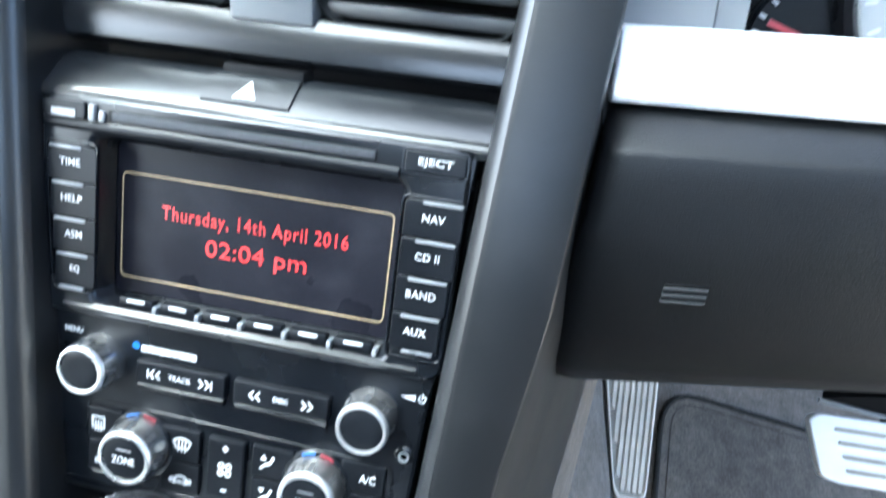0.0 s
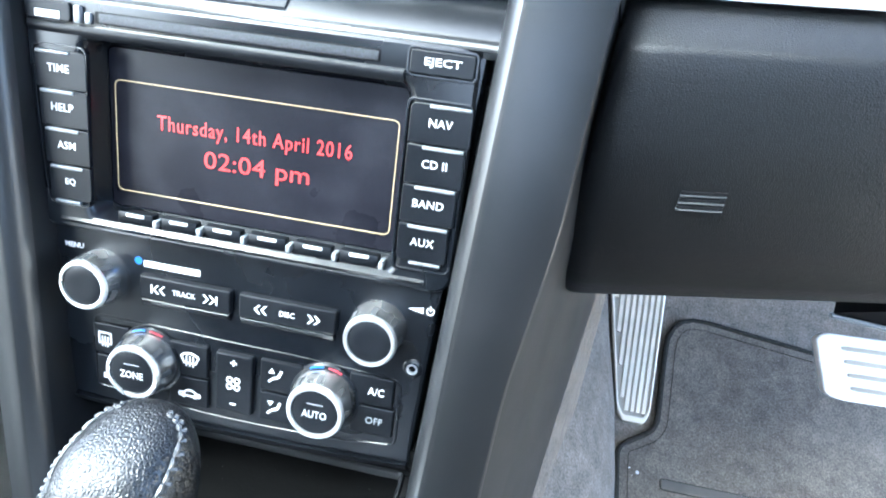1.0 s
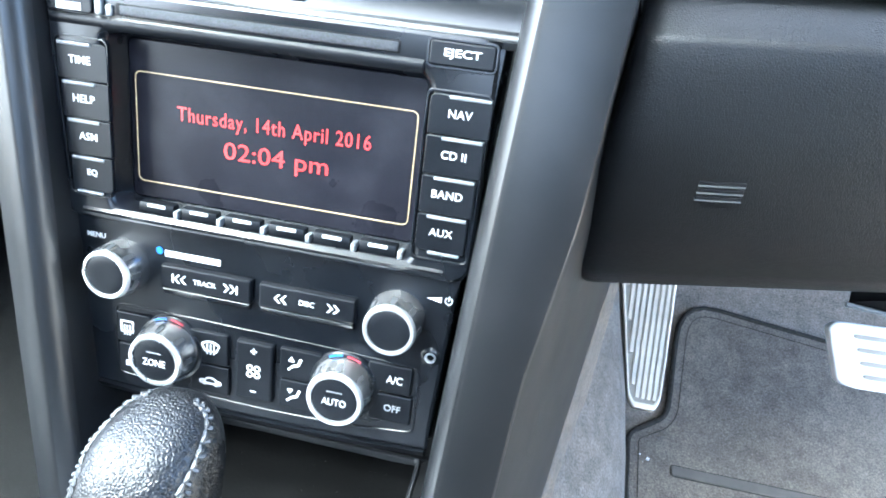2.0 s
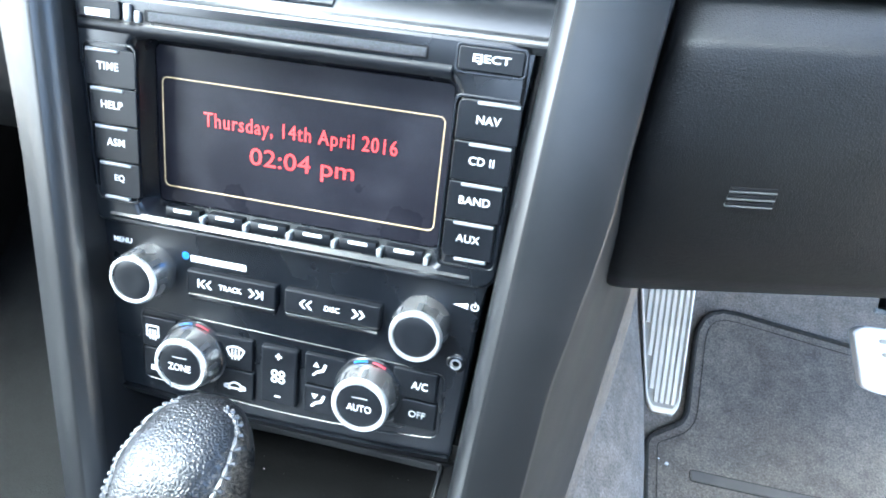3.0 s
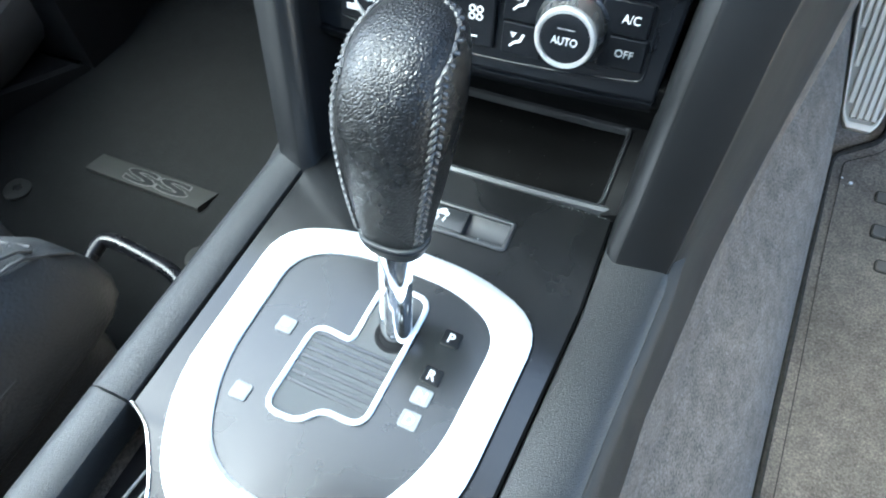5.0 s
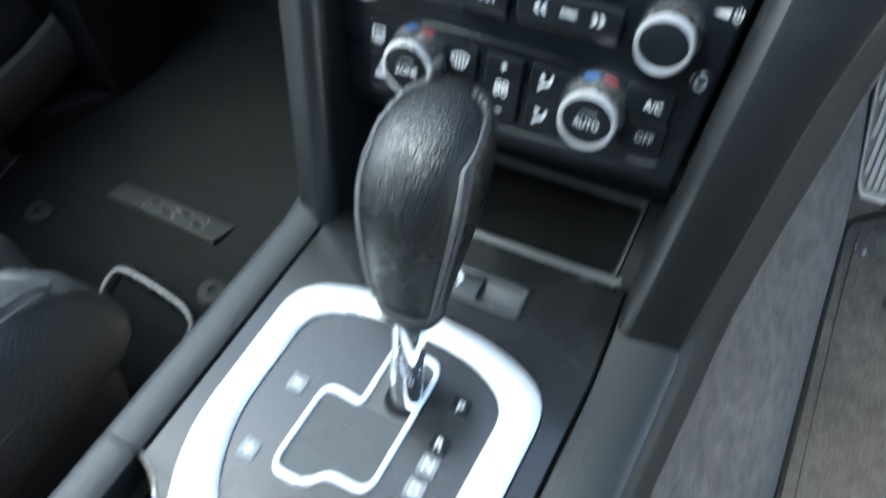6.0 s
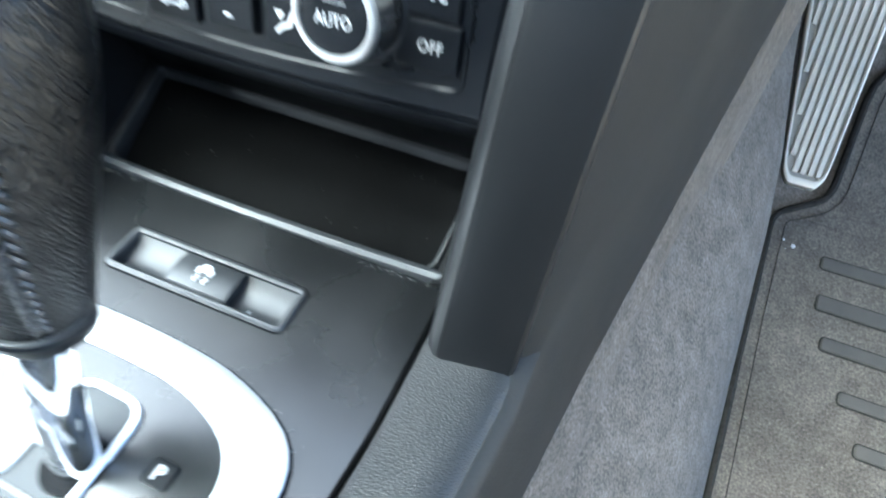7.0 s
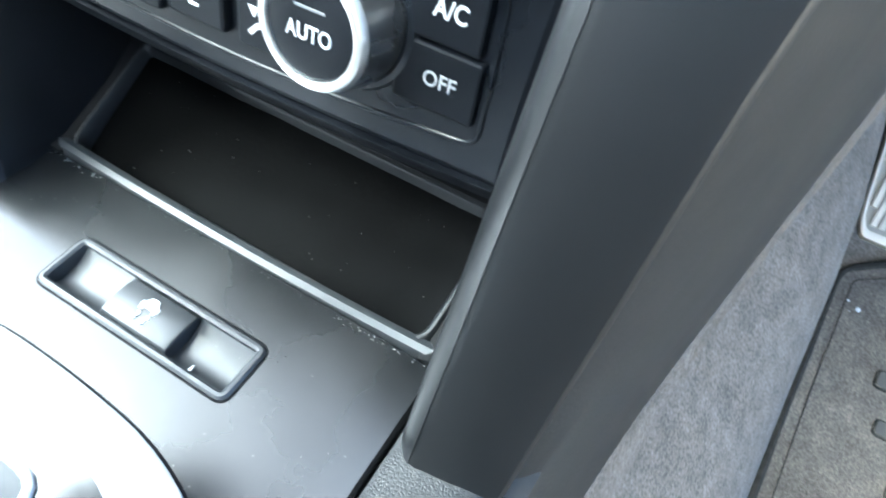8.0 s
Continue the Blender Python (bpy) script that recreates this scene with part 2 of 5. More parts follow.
# ---- mesh helpers ----
def mesh_object(name, bm, mat, smooth=True, angle=35):
    bmesh.ops.recalc_face_normals(bm, faces=bm.faces)
    me = bpy.data.meshes.new(name)
    lim = radians(angle)
    for f in bm.faces:
        f.smooth = smooth and len(f.verts) <= 4
    for e in bm.edges:
        e.smooth = len(e.link_faces) == 2 and e.calc_face_angle(3.0) < lim
    bm.to_mesh(me)
    bm.free()
    me.materials.append(mat)
    return new(name, me)


def part(name, bm, mat, parent, label="", smooth=True, angle=35):
    ob = mesh_object(name, bm, mat, smooth, angle)
    ob.parent = parent
    return tagged(ob, label)


def thing(name, m, label, category, group="", kind=""):
    ob = new(name)
    ob.empty_display_size = 0.02
    ob.matrix_world = m
    bpy.context.view_layer.update()
    return tagged(ob, label, category, group, kind)


def structure(name, bm, mat, label, category):
    return tagged(mesh_object(name, bm, mat), label, category, "", "structure")


def clamp(v):
    return min(1.0, max(0.0, v))


def rounded(x0, y0, x1, y1, r, n=5):
    """A rounded rectangle as a closed list of points, anticlockwise."""
    pts = []
    for cx, cy, a in ((x1 - r, y1 - r, 0), (x0 + r, y1 - r, 90), (x0 + r, y0 + r, 180), (x1 - r, y0 + r, 270)):
        for i in range(n + 1):
            t = radians(a + 90 * i / n)
            pts.append((cx + r * math.cos(t), cy + r * math.sin(t)))
    return pts


def fillet(poly, radii, n=5):
    """Rounds the corners of a closed polygon."""
    out = []
    k = len(poly)
    for i in range(k):
        p, a, b = Vector(poly[i]), Vector(poly[i - 1]), Vector(poly[(i + 1) % k])
        r = radii[i] if isinstance(radii, (list, tuple)) else radii
        u, v = (a - p).normalized(), (b - p).normalized()
        d = min(r, (a - p).length * 0.48, (b - p).length * 0.48)
        if d < 1e-6:
            out.append(tuple(p))
            continue
        s, e = p + u * d, p + v * d
        for j in range(n + 1):
            t = j / n
            out.append(tuple(s.lerp(p, t).lerp(p.lerp(e, t), t)))
    return out


def inset(poly, d):
    """Moves each point of a closed anticlockwise outline inwards by d."""
    k = len(poly)
    out = []
    for i in range(k):
        a, p, b = Vector(poly[i - 1]), Vector(poly[i]), Vector(poly[(i + 1) % k])
        t = (b - a)
        if t.length < 1e-9:
            out.append(tuple(p))
            continue
        t.normalize()
        out.append((p.x - t.y * d, p.y + t.x * d))
    return out


def loft(bm, rings, closed=True, cap0=True, cap1=True):
    vs = [[bm.verts.new(p) for p in ring] for ring in rings]
    k = len(rings[0])
    for a, b in zip(vs, vs[1:]):
        for i in range(k if closed else k - 1):
            j = (i + 1) % k
            try:
                bm.faces.new((a[i], a[j], b[j], b[i]))
            except ValueError:
                pass
    if closed and cap0:
        bm.faces.new(vs[0][::-1])
    if closed and cap1:
        bm.faces.new(vs[-1])
    return bm


def plate(poly, z0, z1, bevel=0.0006, bm=None):
    """A flat piece with outline poly from z0 up to z1, with a rounded upper edge."""
    bm = bm or bmesh.new()
    b = min(bevel, abs(z1 - z0) * 0.8)
    rings = [[(x, y, z0) for x, y in poly], [(x, y, z1 - b) for x, y in poly],
             [(x, y, z1 - b * 0.3) for x, y in inset(poly, b * 0.3)], [(x, y, z1) for x, y in inset(poly, b)]]
    return loft(bm, rings)


def ring_plate(outer, inner, z0, z1, bevel=0.0006, bm=None, zi=None):
    """A flat frame between two outlines with the same number of points. zi: height of the inner rim."""
    bm = bm or bmesh.new()
    zi = z1 if zi is None else zi
    rings = [[(x, y, z0) for x, y in outer], [(x, y, z1 - bevel) for x, y in outer], [(x, y, z1) for x, y in inset(outer, bevel)],
             [(x, y, zi) for x, y in inset(inner, -bevel)], [(x, y, zi - bevel) for x, y in inner], [(x, y, z0) for x, y in inner]]
    return loft(bm, rings + [rings[0]], cap0=False, cap1=False)


def lathe(profile, center=(0, 0), segs=40, bm=None, cap=True):
    bm = bm or bmesh.new()
    rings = [[(center[0] + r * math.cos(2 * math.pi * i / segs), center[1] + r * math.sin(2 * math.pi * i / segs), h) for i in range(segs)] for r, h in profile]
    return loft(bm, rings, cap0=cap, cap1=cap)


def box(x0, y0, z0, x1, y1, z1, bevel=0.001, bm=None, segs=2):
    bm = bm or bmesh.new()
    made = bmesh.ops.create_cube(bm, size=1.0)["verts"]
    for v in made:
        v.co = (x0 + (v.co.x + 0.5) * (x1 - x0), y0 + (v.co.y + 0.5) * (y1 - y0), z0 + (v.co.z + 0.5) * (z1 - z0))
    if bevel > 0:
        es = list({e for v in made for e in v.link_edges})
        bmesh.ops.bevel(bm, geom=es, offset=bevel, segments=segs, affect="EDGES", profile=0.5)
    return bm


def tube(path, r, segs=10, bm=None):
    bm = bm or bmesh.new()
    pts = [Vector(p) for p in path]
    rings = []
    up = Vector((0.13, 0.21, 0.97))
    for i, p in enumerate(pts):
        d = (pts[min(i + 1, len(pts) - 1)] - pts[max(i - 1, 0)]).normalized()
        a = d.cross(up).normalized()
        b = d.cross(a)
        rr = r[i] if isinstance(r, (list, tuple)) else r
        rings.append([tuple(p + a * rr * math.cos(2 * math.pi * k / segs) + b * rr * math.sin(2 * math.pi * k / segs)) for k in range(segs)])
    return loft(bm, rings)


def smooth_path(pts, n=6):
    """Catmull-Rom through the points."""
    P = [Vector(p) for p in pts]
    out = []
    for i in range(len(P) - 1):
        a, b, c, d = P[max(i - 1, 0)], P[i], P[i + 1], P[min(i + 2, len(P) - 1)]
        for j in range(n):
            t = j / n
            out.append(0.5 * ((2 * b) + (c - a) * t + (2 * a - 5 * b + 4 * c - d) * t * t + (3 * b - a - 3 * c + d) * t ** 3))
    out.append(P[-1])
    return [tuple(p) for p in out]


def lettering(text, x, y, z, mat, parent, width=None, height=None, name="lettering", spacing=1.0, bold=0.0, label=""):
    """Raised print of a text centred at x, y on the plane z of its parent."""
    cu = bpy.data.curves.new("print", "FONT")
    cu.body, cu.align_x, cu.align_y, cu.space_character = text, "LEFT", "BOTTOM_BASELINE", spacing
    cu.extrude, cu.offset, cu.resolution_u = 0.01, bold, 3
    tmp = bpy.data.objects.new("print", cu)
    scene.collection.objects.link(tmp)
    bpy.context.view_layer.update()
    me = bpy.data.meshes.new_from_object(tmp.evaluated_get(bpy.context.evaluated_depsgraph_get()))
    bpy.data.objects.remove(tmp)
    bpy.data.curves.remove(cu)
    co = np.empty(len(me.vertices) * 3)
    me.vertices.foreach_get("co", co)
    co = co.reshape(-1, 3)
    lo, hi = co.min(0), co.max(0)
    size = hi - lo
    sx = width / size[0] if width else None
    sy = height / size[1] if height else None
    sx, sy = sx or sy, sy or sx
    mid = (lo + hi) / 2
    co = (co - mid) * [sx, sy, 0.012] + [x, y, z]
    me.vertices.foreach_set("co", co.ravel())
    me.materials.clear()
    me.materials.append(mat)
    me.update()
    ob = new(name, me)
    ob.parent = parent
    return tagged(ob, label)


def flat(polys, z, mat, parent, name="symbol", thick=0.00015, label=""):
    """Printed marks: each outline a thin raised piece."""
    bm = bmesh.new()
    for poly in polys:
        loft(bm, [[(x, y, z - thick) for x, y in poly], [(x, y, z + thick) for x, y in poly]])
    return part(name, bm, mat, parent, label, smooth=False)


def bar(x0, y0, x1, y1, w):
    """A straight stroke as an outline."""
    d = Vector((x1 - x0, y1 - y0)).normalized() * w / 2
    return [(x0 - d.y, y0 + d.x), (x0 + d.y, y0 - d.x), (x1 + d.y, y1 - d.x), (x1 - d.y, y1 + d.x)]


def disc(x, y, r, n=14):
    return [(x + r * math.cos(2 * math.pi * i / n), y + r * math.sin(2 * math.pi * i / n)) for i in range(n)]


def arc_band(x, y, r0, r1, a0, a1, n=8):
    a = [radians(a0 + (a1 - a0) * i / n) for i in range(n + 1)]
    return [(x + r1 * math.cos(t), y + r1 * math.sin(t)) for t in a] + [(x + r0 * math.cos(t), y + r0 * math.sin(t)) for t in a[::-1]]


# ---- the cabin's shell ----
def floor_z(y):
    """Height of the carpet: flat, then rising to the toe board."""
    return 0.070 + 0.25 * (max(y, -0.15) - 0.262) if y < 0.29 else 0.077 + (y - 0.29) * 0.62


def sheet(xs, ys, height, thick=0.01):
    """A curved sheet over a grid, with thickness."""
    bm = bmesh.new()
    top = [[bm.verts.new((x, y, height(x, y))) for x in xs] for y in ys]
    low = [[bm.verts.new((x, y, height(x, y) - thick)) for x in xs] for y in ys]
    for j in range(len(ys) - 1):
        for i in range(len(xs) - 1):
            bm.faces.new((top[j][i], top[j][i + 1], top[j + 1][i + 1], top[j + 1][i]))
            bm.faces.new((low[j][i], low[j + 1][i], low[j + 1][i + 1], low[j][i + 1]))
    for j in range(len(ys) - 1):
        bm.faces.new((top[j][0], top[j + 1][0], low[j + 1][0], low[j][0]))
        bm.faces.new((top[j][-1], low[j][-1], low[j + 1][-1], top[j + 1][-1]))
    for i in range(len(xs) - 1):
        bm.faces.new((top[0][i], low[0][i], low[0][i + 1], top[0][i + 1]))
        bm.faces.new((top[-1][i], top[-1][i + 1], low[-1][i + 1], low[-1][i]))
    return bm


def steps(a, b, n):
    return [a + (b - a) * i / n for i in range(n + 1)]


YS = steps(-1.3, -0.2, 8) + [-0.15, -0.1, 0.0, 0.1, 0.2, 0.27, 0.29, 0.31] + steps(0.35, 0.75, 5)
structure("floor", sheet(steps(-0.80, 0.80, 24), YS, lambda x, y: floor_z(y)), CARPET, "grey carpet over the footwells, rising to the toe board", "carpet")


TRIM_FOOT = ((-0.90, 0.128), (-0.16, 0.130), (-0.08, 0.140), (-0.025, 0.147), (0.03, 0.157), (0.10, 0.172), (0.20, 0.195), (0.30, 0.210), (0.80, 0.225))


def trim_foot(y):
    """Where the console's side trim ends on the carpet: x and z."""
    for (y0, x0), (y1, x1) in zip(TRIM_FOOT, TRIM_FOOT[1:]):
        if y <= y1:
            x = x0 + (x1 - x0) * max(0.0, (y - y0) / (y1 - y0))
            break
    return x, 0.255 + 0.9 * min(0.16, max(0.0, y))


def tunnel_profile(y):
    """Half cross-section of the carpeted tunnel beside the console: shoulder, knee, foot."""
    x, z = trim_foot(y)
    k = min(1.0, max(0.0, (y + 0.17) / 0.45))
    shoulder, edge, knee = (x - 0.012, z + 0.012), (x + 0.0006, z - 0.001), (max(0.146 + 0.048 * k, x + 0.002), 0.195 + 0.01 * k)
    foot = (0.2635 - 0.032 * min(1.0, max(0.0, (y - 0.28) / 0.14)), floor_z(y) + 0.002)
    return shoulder, edge, knee, foot


def tunnel(side):
    bm = bmesh.new()
    rings = []
    for y in [-1.2, -1.0] + steps(-0.9, 0.30, 24) + steps(0.33, 0.70, 7):
        s, e, k, f = tunnel_profile(y)
        pts = [(0.02, s[1]), s, e, ((e[0] + k[0]) / 2 + 0.002, (e[1] + k[1]) / 2)]
        for i in range(9):
            t = i / 8
            bulge = 0.012 * math.sin(math.pi * t)
            pts.append((k[0] + (f[0] - k[0]) * t + bulge * 0.7, k[1] + (f[1] - k[1]) * t + bulge * 0.7))
        pts += [(f[0] + 0.01, f[1] - 0.02), (0.02, -0.05)]
        rings.append([(side * x, y, z) for x, z in pts])
    return loft(bm, rings)


for s, nm in ((1, "tunnel_right"), (-1, "tunnel_left")):
    structure(nm, tunnel(s), CARPET, "worn grey carpet on the side of the centre tunnel", "carpet")

# firewall and door side; unseen roof, side and rear close the cabin, shape light
structure("firewall", box(-0.80, 0.74, 0.0, 0.80, 0.78, 0.66, 0.0), BLACK, "black firewall behind the dashboard", "wall")
# Unseen roof pieces; the opening between them is placed to steer the light.
roof = bmesh.new()
for x0, y0, x1, y1 in ((-0.82, -1.30, 0.84, -0.60), (-0.82, -0.60, -0.36, -0.34), (0.34, -0.60, 0.84, -0.34), (-0.82, -0.34, 0.84, -0.25), (-0.30, -0.25, 0.84, -0.06)):
    box(x0, y0, 1.10, x1, y1, 1.14, 0.0, roof)
structure("roof", roof, LINER, "unseen pale headliner with openings placed to let light in", "roof")
passenger_door = structure("door_1", box(-0.83, -1.26, -0.10, -0.715, 0.74, 0.42, 0.015), DOOR_TRIM, "closed passenger door with dark trim", "door")
pocket = [(-0.722, 0.045), (-0.700, 0.050), (-0.688, 0.070), (-0.684, 0.104), (-0.689, 0.122), (-0.696, 0.126), (-0.703, 0.121), (-0.705, 0.075), (-0.722, 0.072)]
part("door_pocket", loft(bmesh.new(), [[(x + 0.022 * clamp((y - 0.02) / 0.16) ** 2, y, z + 0.05 * clamp((y - 0.02) / 0.16) ** 2) for x, z in pocket] for y in steps(-0.60, 0.18, 20)]), DOOR_TRIM, passenger_door, "dark map pocket with a rounded lip")
SILL_EDGE = [(-0.728, -0.95), (-0.728, 0.005), (-0.672, 0.078), (-0.622, 0.150), (-0.604, 0.200), (-0.602, 0.260), (-0.608, 0.340), (-0.622, 0.42), (-0.640, 0.60)]
structure("door_sill", plate(fillet(SILL_EDGE[1:4] + [(-0.726, 0.150)], 0.01, 3), -0.05, 0.060, 0.010), BLACK, "dark plastic sill beside the passenger mat", "sill")
structure("kick_panel", plate(SILL_EDGE[3:] + [(-0.716, 0.60), (-0.716, 0.150)], -0.05, 0.41, 0.012), BLACK, "black kick panel in front of the passenger door", "trim")
# Unseen wall, cut out only where light should enter from the right.
side = box(0.80, -1.26, 1.02, 0.84, 0.78, 1.12, 0.0)
box(0.80, -1.26, -0.05, 0.84, -0.45, 1.02, 0.0, side)
structure("blocker_right", side, DOOR_TRIM, "unseen dark wall added to block light from the right", "wall")
# Unseen partition behind; its height controls how much light comes from the rear.
structure("rear_wall", box(-0.83, -1.30, -0.05, 0.84, -1.26, 0.78, 0.0), DOOR_TRIM, "unseen dark rear wall, height set to let light over", "wall")
structure("ground", box(-40, -40, -0.40, 40, 40, -0.35, 0.0), GROUND, "unseen tan ground added to bounce warm light in", "ground")


# ---- centre stack; local axes: x right, y up the sloping face, z out of it ----
SLOPE = math.atan(0.228)
FACE = Matrix.Translation((0, -0.038, 0.407)) @ Matrix.Rotation(math.pi / 2 - SLOPE, 4, "X")


def half_width(v):
    """Half the fascia's width at height v (metres up the face)."""
    return 0.0905 + (v + 0.035) * 0.062


def fascia_outline(v0, v1, n=6, gap=0.0, bow=0.0):
    vs = steps(v0, v1, n)
    bot = [(half_width(v0) * (1 - 2 * i / 8), v0 - bow * (1 - (1 - 2 * i / 8) ** 2)) for i in range(9)]
    left = [(-half_width(v) + gap, v) for v in vs[1:-1]]
    top = [(-half_width(v1) + gap, v1), (half_width(v1) - gap, v1)]
    right = [(half_width(v) - gap, v) for v in vs[1:-1][::-1]]
    return (bot[:1] + bot[1:] + left + top + right)[::-1]


def knob(name, u, v, r0, r1, h, parent, caption="", label=""):
    """A rotary knob: ribbed metal skirt, bright bevelled ring and black cap."""
    bm = lathe([(r0 * 1.01, 0.0), (r0, 0.0016), (r0 * 0.99, h * 0.3), (r1 * 1.02, h * 0.86)], (u, v), 72)
    k = part(name, bm, KNOB_SKIRT, parent, label or "brushed metal rotary knob with a black cap")
    for a in range(0, 360, 45):
        bm = bmesh.new()
        t = radians(a + 90)
        d = Vector((math.cos(t), math.sin(t)))
        w = Vector((-d.y, d.x)) * 0.0012
        rings = []
        for hh, rr in ((h * 0.46, r0 * 0.985), (h * 0.82, r1 * 1.032)):
            c = Vector((u, v)) + d * (rr + 0.0001)
            i = Vector((u, v)) + d * (rr - 0.002)
            rings.append([(*(c - w), hh), (*(c + w), hh), (*(i + w), hh), (*(i - w), hh)])
        part("grip_inset", loft(bm, rings), KNOB_GRIP, k, "darker grip inset in the skirt")
    bm = lathe([(r1 * 1.02, h * 0.86), (r1 * 1.00, h * 0.93), (r1 * 0.965, h * 0.985), (r1 * 0.90, h), (r1 * 0.832, h * 0.985), (r1 * 0.822, h * 0.92)], (u, v), 56, cap=False)
    part("ring", bm, KNOB_SILVER, k, "bright bevelled ring")
    bm = lathe([(r1 * 0.832, h * 0.90), (r1 * 0.812, h * 0.950), (r1 * 0.74, h * 0.972), (r1 * 0.40, h * 0.966), (r1 * 0.02, h * 0.960)], (u, v), 48)
    c = part("cap", bm, BUTTON_BLACK, k, "black plastic cap")
    if caption:
        lettering(caption, u, v - r1 * 0.06, h * 0.985, WHITE_PRINT, c, width=r1 * 0.86, height=r1 * 0.26, bold=0.0)
        flat([bar(u - r1 * 0.28, v + r1 * 0.32, u + r1 * 0.28, v + r1 * 0.32, r1 * 0.035)], h * 0.977, EDGE, c, "index_line")
    return k


def key(name, poly, z0, z1, parent, label="", bevel=0.0007):
    return part(name, plate(poly, z0, z1, bevel), BUTTON_BLACK, parent, label)


# fascia behind radio and climate controls
fascia = thing("stack_fascia", FACE, "satin black plastic centre stack fascia between the pillars", "fascia")
part("lower_panel", plate(fascia_outline(-0.034, 0.0600, bow=0.003), -0.030, 0.0, 0.002), PANEL_BLACK, fascia)
part("back_panel", plate(fascia_outline(0.0600, 0.166), -0.030, -0.018, 0.001), PANEL_BLACK, fascia)
part("top_strip", box(-0.1020, 0.1600, -0.020, 0.1020, 0.166, 0.0004, 0.001), PANEL_BLACK, fascia)
for s in (1, -1):
    part("side_strip", loft(bmesh.new(), [[(s * x, v, w) for x, w in ((0.0985, -0.020), (0.0985, 0.0002), (half_width(v) - 0.001, 0.0), (half_width(v), -0.002), (half_width(v), -0.020))] for v in steps(0.0600, 0.166, 4)]), PANEL_BLACK, fascia)
bm = bmesh.new()
lip = [(-0.034, 0.0015), (-0.038, -0.001), (-0.043, -0.008), (-0.046, -0.020), (-0.044, -0.05), (-0.034, -0.05), (-0.034, -0.004)]
loft(bm, [[(x, v - 0.003 * (1 - (x / 0.09) ** 2), w) for v, w in lip] for x in steps(-0.0895, 0.0895, 12)])
part("lower_lip", bm, BUTTON_BLACK, fascia, "rounded lower edge of the fascia")

radio = thing("car_radio", FACE, "black car radio with red-lit display and two metal knobs", "car radio")
ro = rounded(-0.100, 0.058, 0.100, 0.1615, 0.009, 6)
ri = rounded(-0.0740, 0.0615, 0.0740, 0.1480, 0.010, 6)
rg = rounded(-0.0702, 0.0690, 0.0702, 0.1425, 0.003, 6)
bm = bmesh.new()
loft(bm, [[(x, y, 0.0) for x, y in ro], [(x, y, 0.0022) for x, y in ro], [(x, y, 0.0034) for x, y in inset(ro, 0.0014)],
          [(x, y, 0.0034) for x, y in inset(ri, -0.0030)], [(x, y, 0.0031) for x, y in inset(ri, -0.0014)], [(x, y, 0.0020) for x, y in ri], [(x, y, 0.0004) for x, y in inset(ri, 0.0008)],
          [(x, y, -0.0105) for x, y in rg]], cap0=False, cap1=False)
bezel = part("bezel", bm, PANEL_BLACK, radio, "gloss-edged black bezel sloping in to the display")
display = part("display", plate(rg, -0.016, -0.0098, 0.0003), GLASS_BLACK, radio, "dark smudged display glass")
fo = rounded(-0.0675, 0.0765, 0.0675, 0.1285, 0.0030, 5)
part("border_line", ring_plate(fo, inset(fo, 0.0005), -0.0099, -0.0096, 0.00005), FRAME_GLOW, display, "thin lit amber border")
lettering("Thursday, 14th April 2016", 0.0005, 0.1105, -0.0096, RED_GLOW, display, width=0.0935, height=0.0088, name="date", spacing=1.12, bold=0.0, label="glowing red date")
lettering("02:04 pm", 0.0025, 0.0965, -0.0096, RED_GLOW, display, width=0.051, height=0.0105, name="clock", spacing=1.02, bold=0.0, label="glowing red time of day")


def side_keys(u0, u1, captions, mirror):
    for i, cap in enumerate(captions):
        t, b = 0.1388 - 0.0169 * i, 0.1388 - 0.0169 * (i + 1) + 0.0006
        r = [0.0010, 0.0010, 0.0010, 0.0010]
        if i == 0:
            r[2 if not mirror else 3] = 0.003
        if i == 3:
            r[1 if not mirror else 0] = 0.003
        sh = 0.0013 * i
        a, c = (u0 + sh, u1) if not mirror else (u0, u1 - sh)
        poly = fillet([(a, b), (c, b), (c, t), (a, t)], r, 4)
        k = key("button", poly, 0.0030, 0.0048, radio, "black button lettered " + cap, 0.0004)
        m = 0.0875 - 0.0007 * i if mirror else -0.0841 + 0.0010 * i
        lettering(cap, m, (t + b) / 2 + 0.0006, 0.00485, WHITE_PRINT, k, height=0.0034, bold=0.006, spacing=1.04)
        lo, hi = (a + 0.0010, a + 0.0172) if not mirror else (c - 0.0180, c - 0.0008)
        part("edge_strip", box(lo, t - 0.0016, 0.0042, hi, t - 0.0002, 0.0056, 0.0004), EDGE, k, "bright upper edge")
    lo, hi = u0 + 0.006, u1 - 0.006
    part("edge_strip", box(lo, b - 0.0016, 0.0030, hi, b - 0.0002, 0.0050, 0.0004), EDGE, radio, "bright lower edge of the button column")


side_keys(-0.0955, -0.0706, ["TIME", "HELP", "ASM", "EQ"], False)
side_keys(0.0745, 0.1003, ["NAV", "CD II", "BAND", "AUX"], True)
part("key_groove", ring_plate(fillet([(-0.0930, 0.0690), (-0.0716, 0.0690), (-0.0702, 0.1412), (-0.0968, 0.1412)], 0.004, 4),
                              fillet([(-0.0926, 0.0697), (-0.0722, 0.0697), (-0.0709, 0.1405), (-0.0964, 0.1405)], 0.0036, 4), 0.002, 0.0046, 0.0002), PANEL_BLACK, radio, "rounded rim round the button column")
